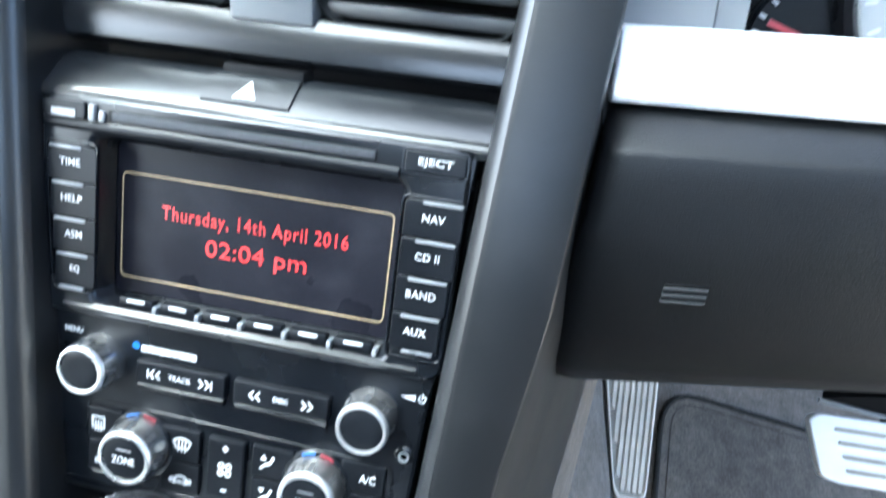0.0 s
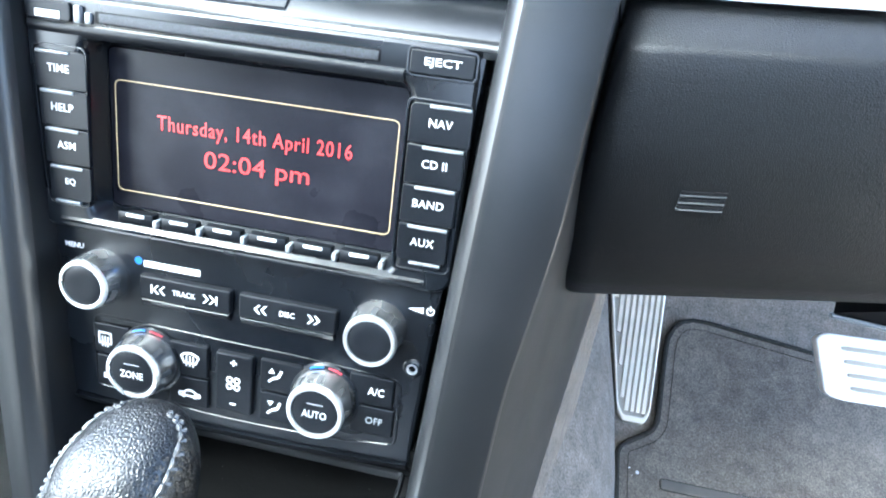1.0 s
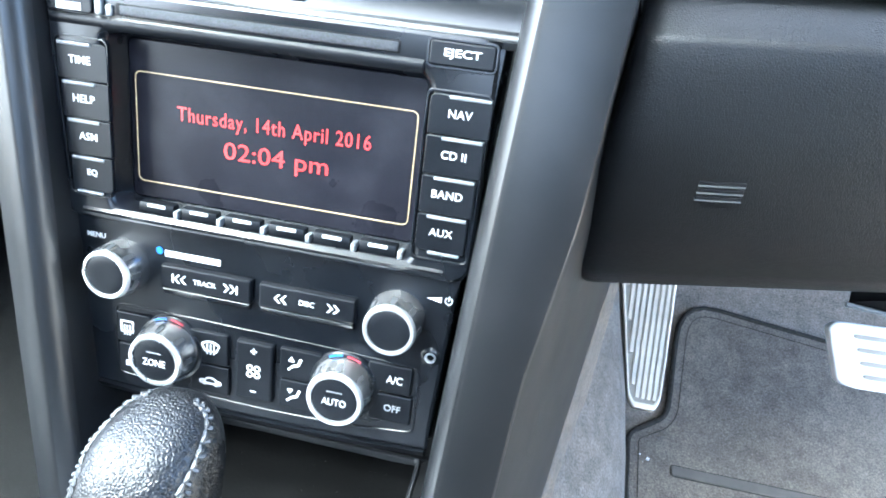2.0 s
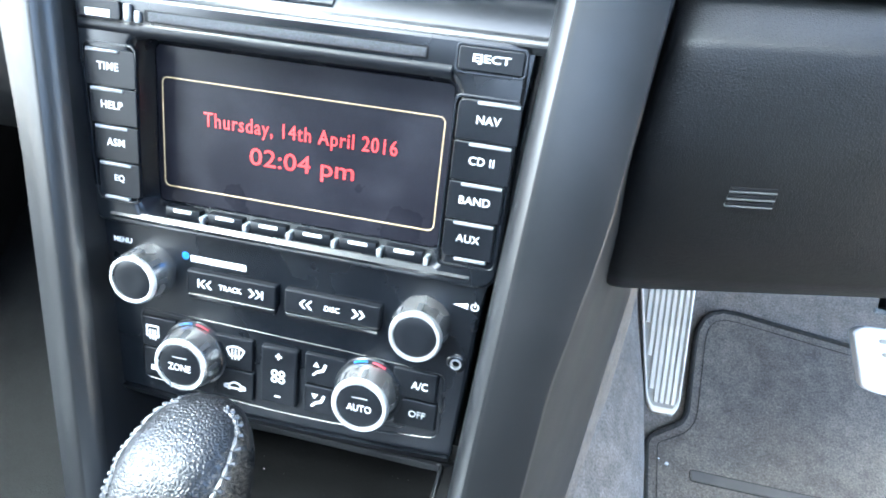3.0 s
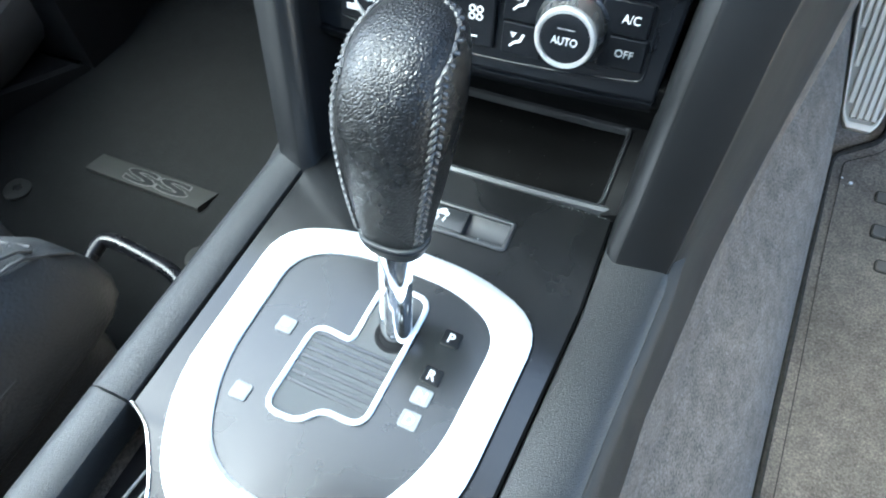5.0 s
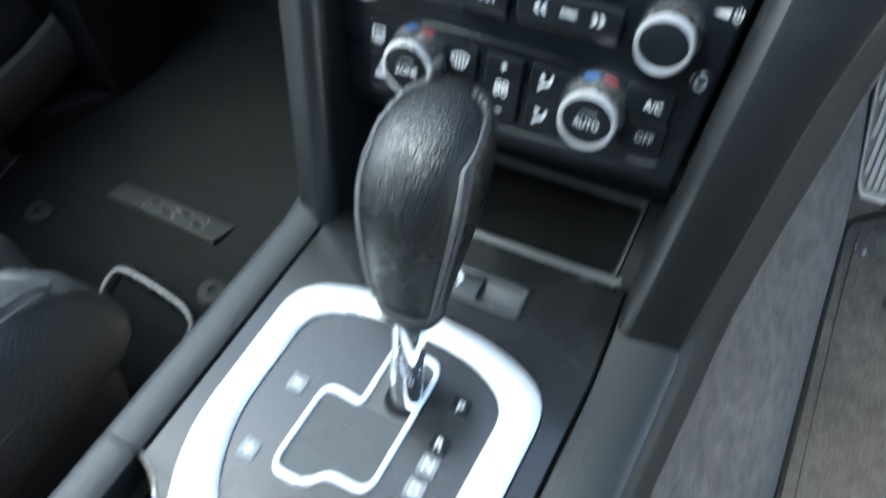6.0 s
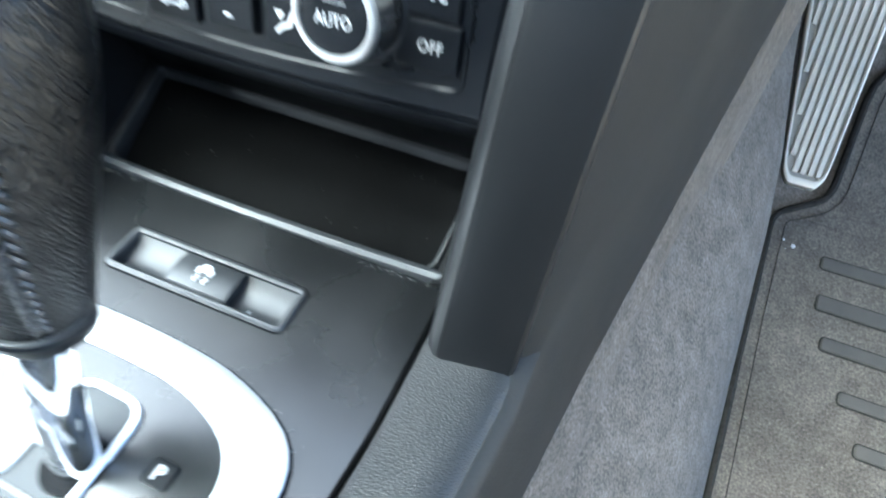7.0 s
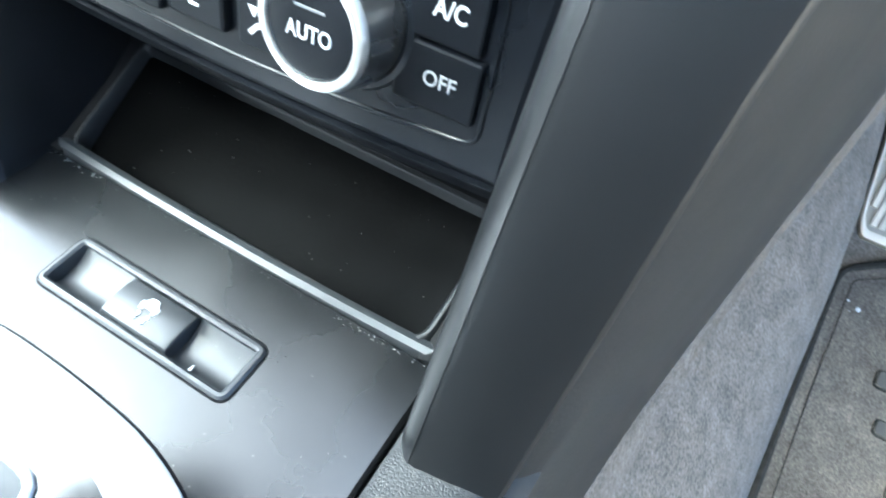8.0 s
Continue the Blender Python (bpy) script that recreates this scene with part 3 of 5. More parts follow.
part("key_surround", ring_plate(fillet([(0.0725, 0.0665), (0.0990, 0.0665), (0.1000, 0.1405), (0.0725, 0.1405)], 0.003, 4),
                                fillet([(0.0738, 0.0680), (0.0975, 0.0680), (0.0990, 0.1392), (0.0738, 0.1392)], 0.0025, 4), 0.002, 0.0040, 0.0004), PANEL_BLACK, radio, "raised rim round the button column")
ej = key("eject_button", rounded(0.0720, 0.1495, 0.0985, 0.1590, 0.0014, 4), 0.0028, 0.0046, radio, "black eject button")
lettering("EJECT", 0.0855, 0.1543, 0.0047, WHITE_PRINT, ej, width=0.0150, height=0.0040, bold=0.012)
part("key_rim", ring_plate(rounded(0.0708, 0.1483, 0.0997, 0.1602, 0.0024, 4), rounded(0.0720, 0.1495, 0.0985, 0.1590, 0.0014, 4), 0.002, 0.0044, 0.0003), PANEL_BLACK, ej)
tk = key("mode_button", rounded(-0.0985, 0.1510, -0.0765, 0.1592, 0.0018, 4), 0.0028, 0.0050, radio, "black button with worn white print")
flat([bar(-0.0935, 0.1535, -0.0815, 0.1535, 0.0032)], 0.0051, GREY_PRINT, tk, "print_bar")
part("detent", box(-0.0748, 0.1512, 0.0028, -0.0715, 0.1585, 0.0058, 0.001), EDGE, radio, "small bright lever beside the disc slot")
part("detent", box(-0.0702, 0.1512, 0.0028, -0.0672, 0.1560, 0.0050, 0.0008), EDGE, radio, "small bright catch beside the disc slot")
part("disc_slot", box(-0.066, 0.1518, 0.0026, 0.0600, 0.1570, 0.0037, 0.0005), BLACK, radio, "dark felt-lined disc slot")
part("slot_brush", box(-0.0640, 0.1524, 0.0030, 0.0590, 0.1562, 0.0041, 0.0004), BRUSH, radio, "grey speckled dust brush in the slot")
for i in range(6):
    u = -0.0525 + i * 0.0219
    k = part("soft_key", box(u - 0.0095, 0.0632, -0.0065, u + 0.0085, 0.0690, -0.0010, 0.0008), BUTTON_BLACK, radio, "small black key below the display")
    part("key_mark", box(u - 0.0048, 0.0668, -0.0022, u + 0.0044, 0.0684, -0.0004, 0.0004), WHITE_PRINT, k, "white mark")
    part("key_gap", box(u + 0.0092, 0.0630, -0.006, u + 0.0115, 0.0672, 0.0006, 0.0006), MID_GREY, radio, "pale rib between two keys")
bm = bmesh.new()
loft(bm, [[(x, 0.0600 + 0.0004 * math.cos(x * 20), 0.0030), (x, 0.0622, 0.0044), (x, 0.0642, 0.0026), (x, 0.0620, 0.0015)] for x in steps(-0.088, 0.088, 14)])
part("lower_rib", bm, PANEL_BLACK, radio, "rounded rib under the display")
bm = bmesh.new()
loft(bm, [[(x, 0.1452, 0.0026), (x, 0.1464, 0.0038), (x, 0.1482, 0.0044), (x, 0.1502, 0.0040), (x, 0.1512, 0.0030)] for x in steps(-0.0985, 0.0700, 14)])
part("upper_rib", bm, BUTTON_BLACK, radio, "rounded shiny rib between disc slot and display")
lettering("MENU", -0.0847, 0.0482, 0.0002, WHITE_PRINT, radio, width=0.0098, height=0.0026, bold=0.012)
flat([disc(-0.0508, 0.0462, 0.0019)], 0.0003, BLUE_PRINT, radio, "brand_dot", label="small blue dot")
for i in range(9):
    flat([bar(-0.0480 + 0.00325 * i, 0.0453, -0.04505 + 0.00325 * i, 0.0453, 0.0031)], 0.0003, WHITE_PRINT, radio, "mark_bar", label="white bar of a maker's mark")
for u0, u1, cap, lc, rc in ((-0.0489, -0.0022, "TRACK", -0.0385, -0.0128), (0.0020, 0.0497, "DISC", 0.0130, 0.0392)):
    k = key("rocker_button", rounded(u0, 0.0284, u1, 0.0404, 0.0012, 4), -0.001, 0.0032, radio, "wide black rocker button lettered " + cap, 0.0010)
    mid, v = (lc + rc) / 2, 0.0343
    lettering(cap, mid, v, 0.0033, WHITE_PRINT, k, height=0.0026, bold=0.006)
    for s, cx in ((-1, lc), (1, rc)):
        marks = []
        for o in (-0.0016, 0.0016):
            marks.append([(cx + o - s * 0.0016, v + 0.0022), (cx + o - s * 0.0005, v + 0.0022), (cx + o + s * 0.0016, v), (cx + o - s * 0.0005, v - 0.0022), (cx + o - s * 0.0016, v - 0.0022), (cx + o + s * 0.0004, v)])
        if cap == "TRACK":
            marks.append(bar(cx + s * 0.0038, v + 0.0022, cx + s * 0.0038, v - 0.0022, 0.0008))
        flat(marks, 0.0034, WHITE_PRINT, k)
    ledge_prof = [(0.0284, -0.001), (0.0283, 0.0020), (0.0276, 0.0028), (0.0264, 0.0026), (0.0246, 0.0010), (0.0236, -0.0010)]
    part("ledge", loft(bmesh.new(), [[(x, a, b) for a, b in ledge_prof] for x in steps(u0 + 0.001, u1 - 0.001, 4)]), PANEL_BLACK, radio, "rounded ledge below the rocker")
knob("rotary_knob", -0.0693, 0.0352, 0.0134, 0.0120, 0.0165, radio)
knob("rotary_knob", 0.0693, 0.0352, 0.0134, 0.0120, 0.0165, radio)
flat([[(0.0822, 0.0476), (0.0890, 0.0463), (0.0890, 0.0491)], arc_band(0.0922, 0.0478, 0.0014, 0.0019, 120, 420, 12), bar(0.0922, 0.0478, 0.0922, 0.0501, 0.0006)], 0.0003, WHITE_PRINT, radio, "volume_mark")
jk = part("aux_socket", lathe([(0.0048, 0.0), (0.0048, 0.0006), (0.0040, 0.0012), (0.0026, 0.0014), (0.0022, 0.0006), (0.0020, -0.004)], (0.0872, 0.0182), 24), PANEL_BLACK, radio, "round socket with a metal collar")
part("collar", lathe([(0.0026, 0.0010), (0.0027, 0.0018), (0.0019, 0.0019), (0.0017, 0.0006)], (0.0872, 0.0182), 20, cap=False), KNOB_SILVER, jk)

climate = thing("climate_control", FACE, "black climate control panel with two metal temperature knobs", "climate control")
co = [(x, y + 0.0012) for x, y in fillet([(-0.0765, -0.0280), (-0.040, -0.0312), (0.0, -0.0325), (0.040, -0.0312), (0.0835, -0.0270), (0.0835, 0.0095), (0.040, 0.0115), (0.0, 0.0118), (-0.040, 0.0125), (-0.0765, 0.0125)], [0.005, 0.02, 0.02, 0.02, 0.005, 0.005, 0.02, 0.02, 0.02, 0.005], 4)]
part("surround", ring_plate(co, inset(co, 0.0012), -0.002, 0.0006, 0.0003), PANEL_BLACK, climate, "raised rim of the panel")


def rect(u0, v0, u1, v1, r=0.001):
    return rounded(u0, v0, u1, v1, r, 3)


K = {}
for nm, u0, v0, u1, v1 in (("rear_demist", -0.0750, -0.0068, -0.0560, 0.0100), ("outside_temperature", -0.0745, -0.0245, -0.0560, -0.0076), ("front_demist", -0.0360, -0.0095, -0.0140, 0.0080),
                           ("recirculate", -0.0345, -0.0265, -0.0135, -0.0103), ("mode_up", 0.0134, -0.0084, 0.0345, 0.0080), ("mode_down", 0.0138, -0.0250, 0.0335, -0.0093),
                           ("air_conditioning", 0.0583, -0.0047, 0.0800, 0.0106), ("off", 0.0600, -0.0206, 0.0812, -0.0055)):
    K[nm] = key("button", rect(u0, v0, u1, v1), -0.001, 0.0020, climate, "black " + nm.replace("_", " ") + " button")
K["fan"] = key("fan_rocker", rect(-0.0094, -0.0245, 0.0100, 0.0078, 0.0014), -0.001, 0.0028, climate, "tall black fan speed rocker", 0.0012)
H = 0.0022
lettering("A/C", 0.0716, 0.0030, H, WHITE_PRINT, K["air_conditioning"], width=0.0080, height=0.0040, bold=0.006)
lettering("OFF", 0.0718, -0.0128, H, GREY_PRINT, K["off"], width=0.0082, height=0.0036, bold=0.003)
flat([bar(-0.0682, -0.0135, -0.0655, -0.0135, 0.003)], H, WHITE_PRINT, K["outside_temperature"], "print_bar")
flat([bar(-0.0705, -0.0188, -0.0640, -0.0188, 0.003)], H, WHITE_PRINT, K["outside_temperature"], "print_bar")
flat([bar(-0.0725, 0.0050, -0.0655, 0.0050, 0.0009), bar(-0.0725, -0.0008, -0.0655, -0.0008, 0.0009), bar(-0.0722, 0.0050, -0.0722, -0.0008, 0.0009), bar(-0.0658, 0.0050, -0.0658, -0.0008, 0.0009)] +
     [bar(-0.0705 + 0.0015 * i, 0.0030, -0.0705 + 0.0015 * i, -0.0026, 0.0007) for i in range(3)], H, WHITE_PRINT, K["rear_demist"])
flat([arc_band(-0.0232, -0.0040, 0.0066, 0.0076, 50, 130), bar(-0.0279, 0.0015, -0.0262, -0.0022, 0.0009), bar(-0.0185, 0.0015, -0.0202, -0.0022, 0.0009), bar(-0.0265, -0.0022, -0.0199, -0.0022, 0.0009)] +
     [bar(-0.0250 + 0.0018 * i, 0.0016, -0.0250 + 0.0018 * i, -0.0040, 0.0007) for i in range(3)], H, WHITE_PRINT, K["front_demist"])
flat([arc_band(-0.0232, -0.0212, 0.0034, 0.0043, 25, 155), bar(-0.0290, -0.0193, -0.0268, -0.0190, 0.0009), bar(-0.0290, -0.0193, -0.0290, -0.0207, 0.0009), bar(-0.0290, -0.0207, -0.0178, -0.0207, 0.0009), bar(-0.0178, -0.0207, -0.0180, -0.0190, 0.0009), bar(-0.0200, -0.0190, -0.0178, -0.0192, 0.0009),
      disc(-0.0265, -0.0208, 0.0011), disc(-0.0203, -0.0208, 0.0011)], H, WHITE_PRINT, K["recirculate"])
flat([bar(-0.0014, 0.0032, 0.0018, 0.0032, 0.0008), bar(0.0002, 0.0016, 0.0002, 0.0048, 0.0008)], 0.0030, WHITE_PRINT, K["fan"], "plus_sign")
flat([bar(-0.0013, -0.0194, 0.0017, -0.0194, 0.0008)], 0.0030, WHITE_PRINT, K["fan"], "minus_sign")
flat([arc_band(0.0002 + dx, -0.0080 + dy, 0.0010, 0.0018, 0, 359, 12) for dx, dy in ((-0.0019, 0.0018), (0.0019, 0.0018), (-0.0019, -0.0018), (0.0019, -0.0018))], 0.0030, WHITE_PRINT, K["fan"], "fan_symbol")
for nm, dv, arrow in (("mode_up", 0.0004, 1), ("mode_down", -0.0172, -1)):
    u = 0.0215
    flat([[(u - 0.0036, dv + 0.0012), (u - 0.0004, dv + 0.0012), (u - 0.0020, dv + 0.0040)] if arrow > 0 else [(u - 0.0036, dv + 0.0034), (u - 0.0020, dv + 0.0008), (u - 0.0004, dv + 0.0034)],
          bar(u + 0.0030, dv + 0.0032, u + 0.0014, dv - 0.0006, 0.0014), bar(u + 0.0014, dv - 0.0004, u - 0.0012, dv - 0.0014, 0.0013), bar(u - 0.0010, dv - 0.0012, u - 0.0034, dv - 0.0036, 0.0011)], H, WHITE_PRINT, K[nm])
for u, v, cap in ((-0.0455, -0.0056, "ZONE"), (0.0466, -0.0060, "AUTO")):
    part("dial_base", lathe([(0.0180, -0.001), (0.0180, 0.0012), (0.0174, 0.0020), (0.0160, 0.0024), (0.0150, 0.0018)], (u, v), 48), PANEL_BLACK, climate, "round black dial base")
    flat([arc_band(u, v, 0.0163, 0.0171, 94, 118, 8)], 0.0024, BLUE_PRINT, climate, "cold_arc", 0.0004, "blue cold mark")
    flat([arc_band(u, v, 0.0163, 0.0171, 62, 86, 8)], 0.0024, RED_PRINT, climate, "hot_arc", 0.0004, "red hot mark")
    knob("temperature_knob", u, v, 0.0156, 0.0138, 0.0160, climate, cap)

# ledge above the radio, the lower bar of the vents and the vents; local axes as the world's
ledge = thing("stack_ledge", Matrix.Identity(4), "smooth grey-black ledge above the radio with a hazard button", "trim ledge")
prof = [(-0.0035, 0.5615), (-0.0045, 0.5645), (-0.0035, 0.5670), (-0.0010, 0.5690), (0.006, 0.5735), (0.0135, 0.5780), (0.0170, 0.5797), (0.0210, 0.5800), (0.034, 0.5785), (0.034, 0.568), (0.01, 0.562)]
part("shelf", loft(bmesh.new(), [[(x, y, z) for y, z in prof] for x in steps(-0.1120, 0.1120, 14)]), LEDGE, ledge)
hz = part("hazard_button", loft(bmesh.new(), [[(x, y, z + 0.0016) for y, z in ((-0.0005, 0.5670), (-0.0002, 0.5692), (0.006, 0.5732), (0.0135, 0.5778), (0.0170, 0.5790), (0.0175, 0.572))] for x in (-0.0245, -0.0242, 0.0165, 0.0168)]), LEDGE, ledge, "hazard light button")
tri = [(-0.0100, 0.0016, 0.57220), (0.0008, 0.0016, 0.57220), (-0.0046, 0.0106, 0.57790)]
part("triangle", loft(bmesh.new(), [[(x, y, z) for x, y, z in tri], [(x, y, z + 0.0004) for x, y, z in tri]]), WHITE_PRINT, hz, "white triangle")
part("button_back", box(-0.0225, 0.0172, 0.5690, 0.0170, 0.0300, 0.5836, 0.0012), BLACK, ledge, "dark block behind the button")

vent = thing("air_vent", Matrix.Identity(4), "dark grey twin centre air vent with horizontal slats", "air vent")
bar_prof = [(0.034, 0.5830), (0.022, 0.5850), (0.0175, 0.5890), (0.0190, 0.6000), (0.0230, 0.6060), (0.030, 0.6070), (0.050, 0.6000), (0.050, 0.585)]
part("lower_bar", loft(bmesh.new(), [[(x, y, z) for y, z in bar_prof] for x in steps(-0.112, 0.116, 14)]), LEDGE, vent, "wide bar under the vents")
part("housing", box(-0.112, 0.062, 0.58, 0.118, 0.070, 0.70, 0.0), BLACK, vent, "black vent interior")
for x0, x1 in ((-0.104, -0.022), (0.024, 0.108)):
    for i in range(6):
        z = 0.6085 + i * 0.0115
        part("slat", box(x0, 0.026 + i * 0.0012, z, x1, 0.052 + i * 0.0012, z + 0.0062, 0.0014), SWITCH, vent)
    rim_o, rim_i = rounded(x0 - 0.004, 0.6035, x1 + 0.004, 0.690, 0.016, 5), rounded(x0 - 0.0015, 0.6060, x1 + 0.0015, 0.6875, 0.013, 5)
    rim = bmesh.new()
    loft(rim, [[(x, 0.032, z) for x, z in rim_o], [(x, 0.024, z) for x, z in rim_o], [(x, 0.0225, z) for x, z in inset(rim_o, 0.0012)], [(x, 0.026, z) for x, z in rim_i], [(x, 0.036, z) for x, z in rim_i]], cap0=False, cap1=False)
    part("rim", rim, GATE, vent, "lighter rounded rim")
block = part("switch_block", box(-0.0190, 0.0190, 0.6030, 0.0205, 0.058, 0.690, 0.002), MID_GREY, vent, "grey block between the vents")
for x in (-0.008, 0.0075):
    k = part("round_switch", lathe([(0.0058, 0.0), (0.0056, 0.0020), (0.0048, 0.0030), (0.0010, 0.0026)], (x, 0.6200), 20), EDGE, block, "small round switch")
    k.data.transform(Matrix(((1, 0, 0, 0), (0, 0, -1, 0.0192), (0, 1, 0, 0), (0, 0, 0, 1))))
part("vane_tab", box(0.056, 0.0160, 0.6235, 0.080, 0.032, 0.6285, 0.0015), EDGE, vent, "bright thumb tab on the slats")


# ---- the two pillars that run up beside the stack ----
PILLAR_X = 0.0024


def ridge(z):
    """Half distance between the two ridges and their y at one height."""
    return 0.0924 + 0.0646 * (z - 0.30), -0.0930 + 0.269 * (z - 0.30)


def face_width(z, side):
    """Width of a pillar's face; the driver's side is wider and spreads under the dashboard."""
    return 0.0278 + 0.0064 * clamp((z - 0.435) / 0.07) if side > 0 else 0.0195 + 0.006 * clamp((z - 0.50) / 0.1)


def pillar_edge(z, side):
    """Outer edge of a pillar's face, as a distance from the middle plane."""
    xr, yr = ridge(z)
    return xr + face_width(z, side), yr + 0.0052


def pillar_ring(z, side):
    """Cross-section at one height: inner wall, bevelled ridge, face, rolled outer edge, outer side."""
    v = (z - 0.407) / 0.975
    xr, yr = ridge(z)
    xo, yo = pillar_edge(z, side)
    xi = min(half_width(v) + 0.0005 if z > 0.372 else 0.0860 + (z - 0.30) * 0.07, xr - 0.0052)
    yp = max(-0.038 + 0.228 * (z - 0.407) + 0.030, yr + 0.03)
    pts = [(xi + 0.004, yp + 0.02), (xi, yp), (xi, yr + 0.020), (xr - 0.0052, yr + 0.0105), (xr - 0.0047, yr + 0.0064), (xr - 0.0034, yr + 0.0040), (xr - 0.0010, yr + 0.0011),
           (xr + 0.0008, yr + 0.0001), (xr + 0.0030, yr - 0.0003), (xr + (xo - xr) * 0.5, yr + 0.0012), (xo - 0.0040, yo - 0.0016), (xo - 0.0014, yo - 0.0006), (xo - 0.0003, yo + 0.0010),
           (xo, yo + 0.0040), (xo - 0.001, yo + 0.030), (xo - 0.002, yo + 0.070), (xi + 0.008, yo + 0.070)]
    return [(side * x + PILLAR_X, y, z) for x, y in pts]


def pillar(side, label):
    t = thing("console_pillar", pose(side * 0.11, -0.08, 0.30), label, "console pillar", "pillars beside the stack")
    rings = []
    inv = t.matrix_world.inverted()
    small = pillar_ring(0.300, side)
    c = Vector((sum(p[0] for p in small) / 17, sum(p[1] for p in small) / 17, 0.302))
    for grow, dz in ((0.86, -0.0030), (0.95, -0.0022)):
        rings.append([inv @ (c + (Vector(p) - c) * grow + Vector((0, 0, dz))) for p in small])
    for z in steps(0.3005, 0.72, 30):
        rings.append([inv @ Vector(p) for p in pillar_ring(z, side)])
    part("body", loft(bmesh.new(), rings), PILLAR, t, angle=32)
    # Paler, glossier strip laid over the ridge to carry its highlight.
    strip_rings = []
    for ring in rings[2:]:
        a, b = [Vector(p) for p in ring[3:8]], Vector(ring[9])
        mid = (a[0] + b) / 2 + Vector((0, 0.01, 0))
        strip_rings.append([p + (p - mid).normalized() * 0.0003 for p in a] + [p + (mid - p).normalized() * 0.001 for p in a[::-1]])
    part("ridge_edge", loft(bmesh.new(), strip_rings), RIDGE_SHINE, t, "smoother, paler strip added for the ridge highlight", angle=60)
    return t


pillar(1, "smooth dark grey pillar rising from the console beside the driver's footwell")
pillar(-1, "smooth dark grey pillar rising from the console beside the passenger footwell")

# ---- console ----
console = thing("centre_console", pose(0, -0.2, 0.25), "dark grey centre console with padded edges along a smooth top plate", "centre console")
CI = console.matrix_world.inverted()


def seam_x(y, side):
    """Distance of the plate's edge from the middle plane."""
    return 0.0815 + 0.0075 * clamp((y + 0.224) / 0.10) if side > 0 else 0.0912


def pad_out(y, side):
    """Outer edge of the padded strip beside the plate."""
    return 0.1150 + 0.0120 * clamp((y + 0.208) / 0.13) if side > 0 else 0.1168


bm = bmesh.new()
SW = (-0.0388, 0.0408, -0.1048, -0.0844)
for s in (1, -1):
    a = SW[1] if s > 0 else -SW[0]
    rings = []
    for y in (SW[2], (SW[2] + SW[3]) / 2, SW[3]):
        w = seam_x(y, s) - 0.0011
        rings.append([CI @ Vector((s * x, y, z)) for x, z in [(a, 0.27), (a, 0.3058), (0.05, 0.3058), (w - 0.0012, 0.3046), (w, 0.3030), (w, 0.27)]])
    loft(bm, rings)
RIM = ((-0.62, -0.047), (-0.35, -0.047), (-0.310, -0.049), (-0.290, -0.052), (-0.285, -0.053), (-0.278, -0.056), (-0.272, -0.060), (-0.266, -0.065), (-0.256, -0.074), (-0.251, -0.082), (-0.2475, -0.0902))
for ys in ([r[0] for r in RIM] + steps(-0.24, SW[2], 8), steps(SW[3], -0.062, 2)):
    rings = []
    for y in ys:
        w = seam_x(y, 1) - 0.0011
        lo = 0.0011 - seam_x(y, -1)
        for (y0, x0), (y1, x1) in zip(RIM, RIM[1:]):
            if y0 <= y <= y1:
                lo = max(lo, x0 + (x1 - x0) * (y - y0) / (y1 - y0))
        zl = 0.3046 if lo < -0.085 else 0.3054
        rings.append([CI @ Vector(p) for p in [(lo, y, 0.27), (lo, y, 0.3030), (lo + 0.0012, y, zl), (max(lo + 0.002, -0.05), y, 0.3058), (0.05, y, 0.3058), (w - 0.0012, y, 0.3046), (w, y, 0.3030), (w, y, 0.27)]])
    loft(bm, rings)
part("top_plate", bm, CONSOLE_TOP, console, "smooth satin grey-black plate, worn beside the selector")
# front part of the side trim: height on the pillar's outer edge, crease (out, y, z) and place of the foot
TRIM_FRONT = ((0.306, 0.0058, -0.072, 0.3040, -0.045), (0.330, 0.0085, -0.050, 0.3200, -0.015), (0.360, 0.0125, -0.026, 0.3420, 0.018), (0.400, 0.0170, 0.004, 0.3720, 0.055),
              (0.450, 0.0200, 0.038, 0.4120, 0.095), (0.500, 0.0220, 0.072, 0.4550, 0.135), (0.600, 0.0220, 0.130, 0.5500, 0.195))


def side_trim_ring(top, crease, y_foot, s):
    """One section of the side trim: top edge, rounded crease, foot on the carpet, hidden back."""
    fx, fz = trim_foot(y_foot)
    T, M, F = Vector(top), Vector(crease), Vector((fx, y_foot, fz))
    pts = [T, T.lerp(M, 0.5) + Vector((0.0006, 0, 0.0004)), T.lerp(M, 0.88), M, M.lerp(F, 0.06) + Vector((0.0005, 0, 0)), M.lerp(F, 0.5) + Vector((0.0008, 0, 0)), M.lerp(F, 0.97), F,
           F + Vector((-0.006, 0.002, -0.012)), Vector((min(T.x, 0.112) - 0.012, T.y + 0.02, 0.19)), T + Vector((-0.003, 0.014, 0.0))]
    return [CI @ Vector((s * p.x + (PILLAR_X if s > 0 else 0.0), p.y, p.z)) for p in pts]


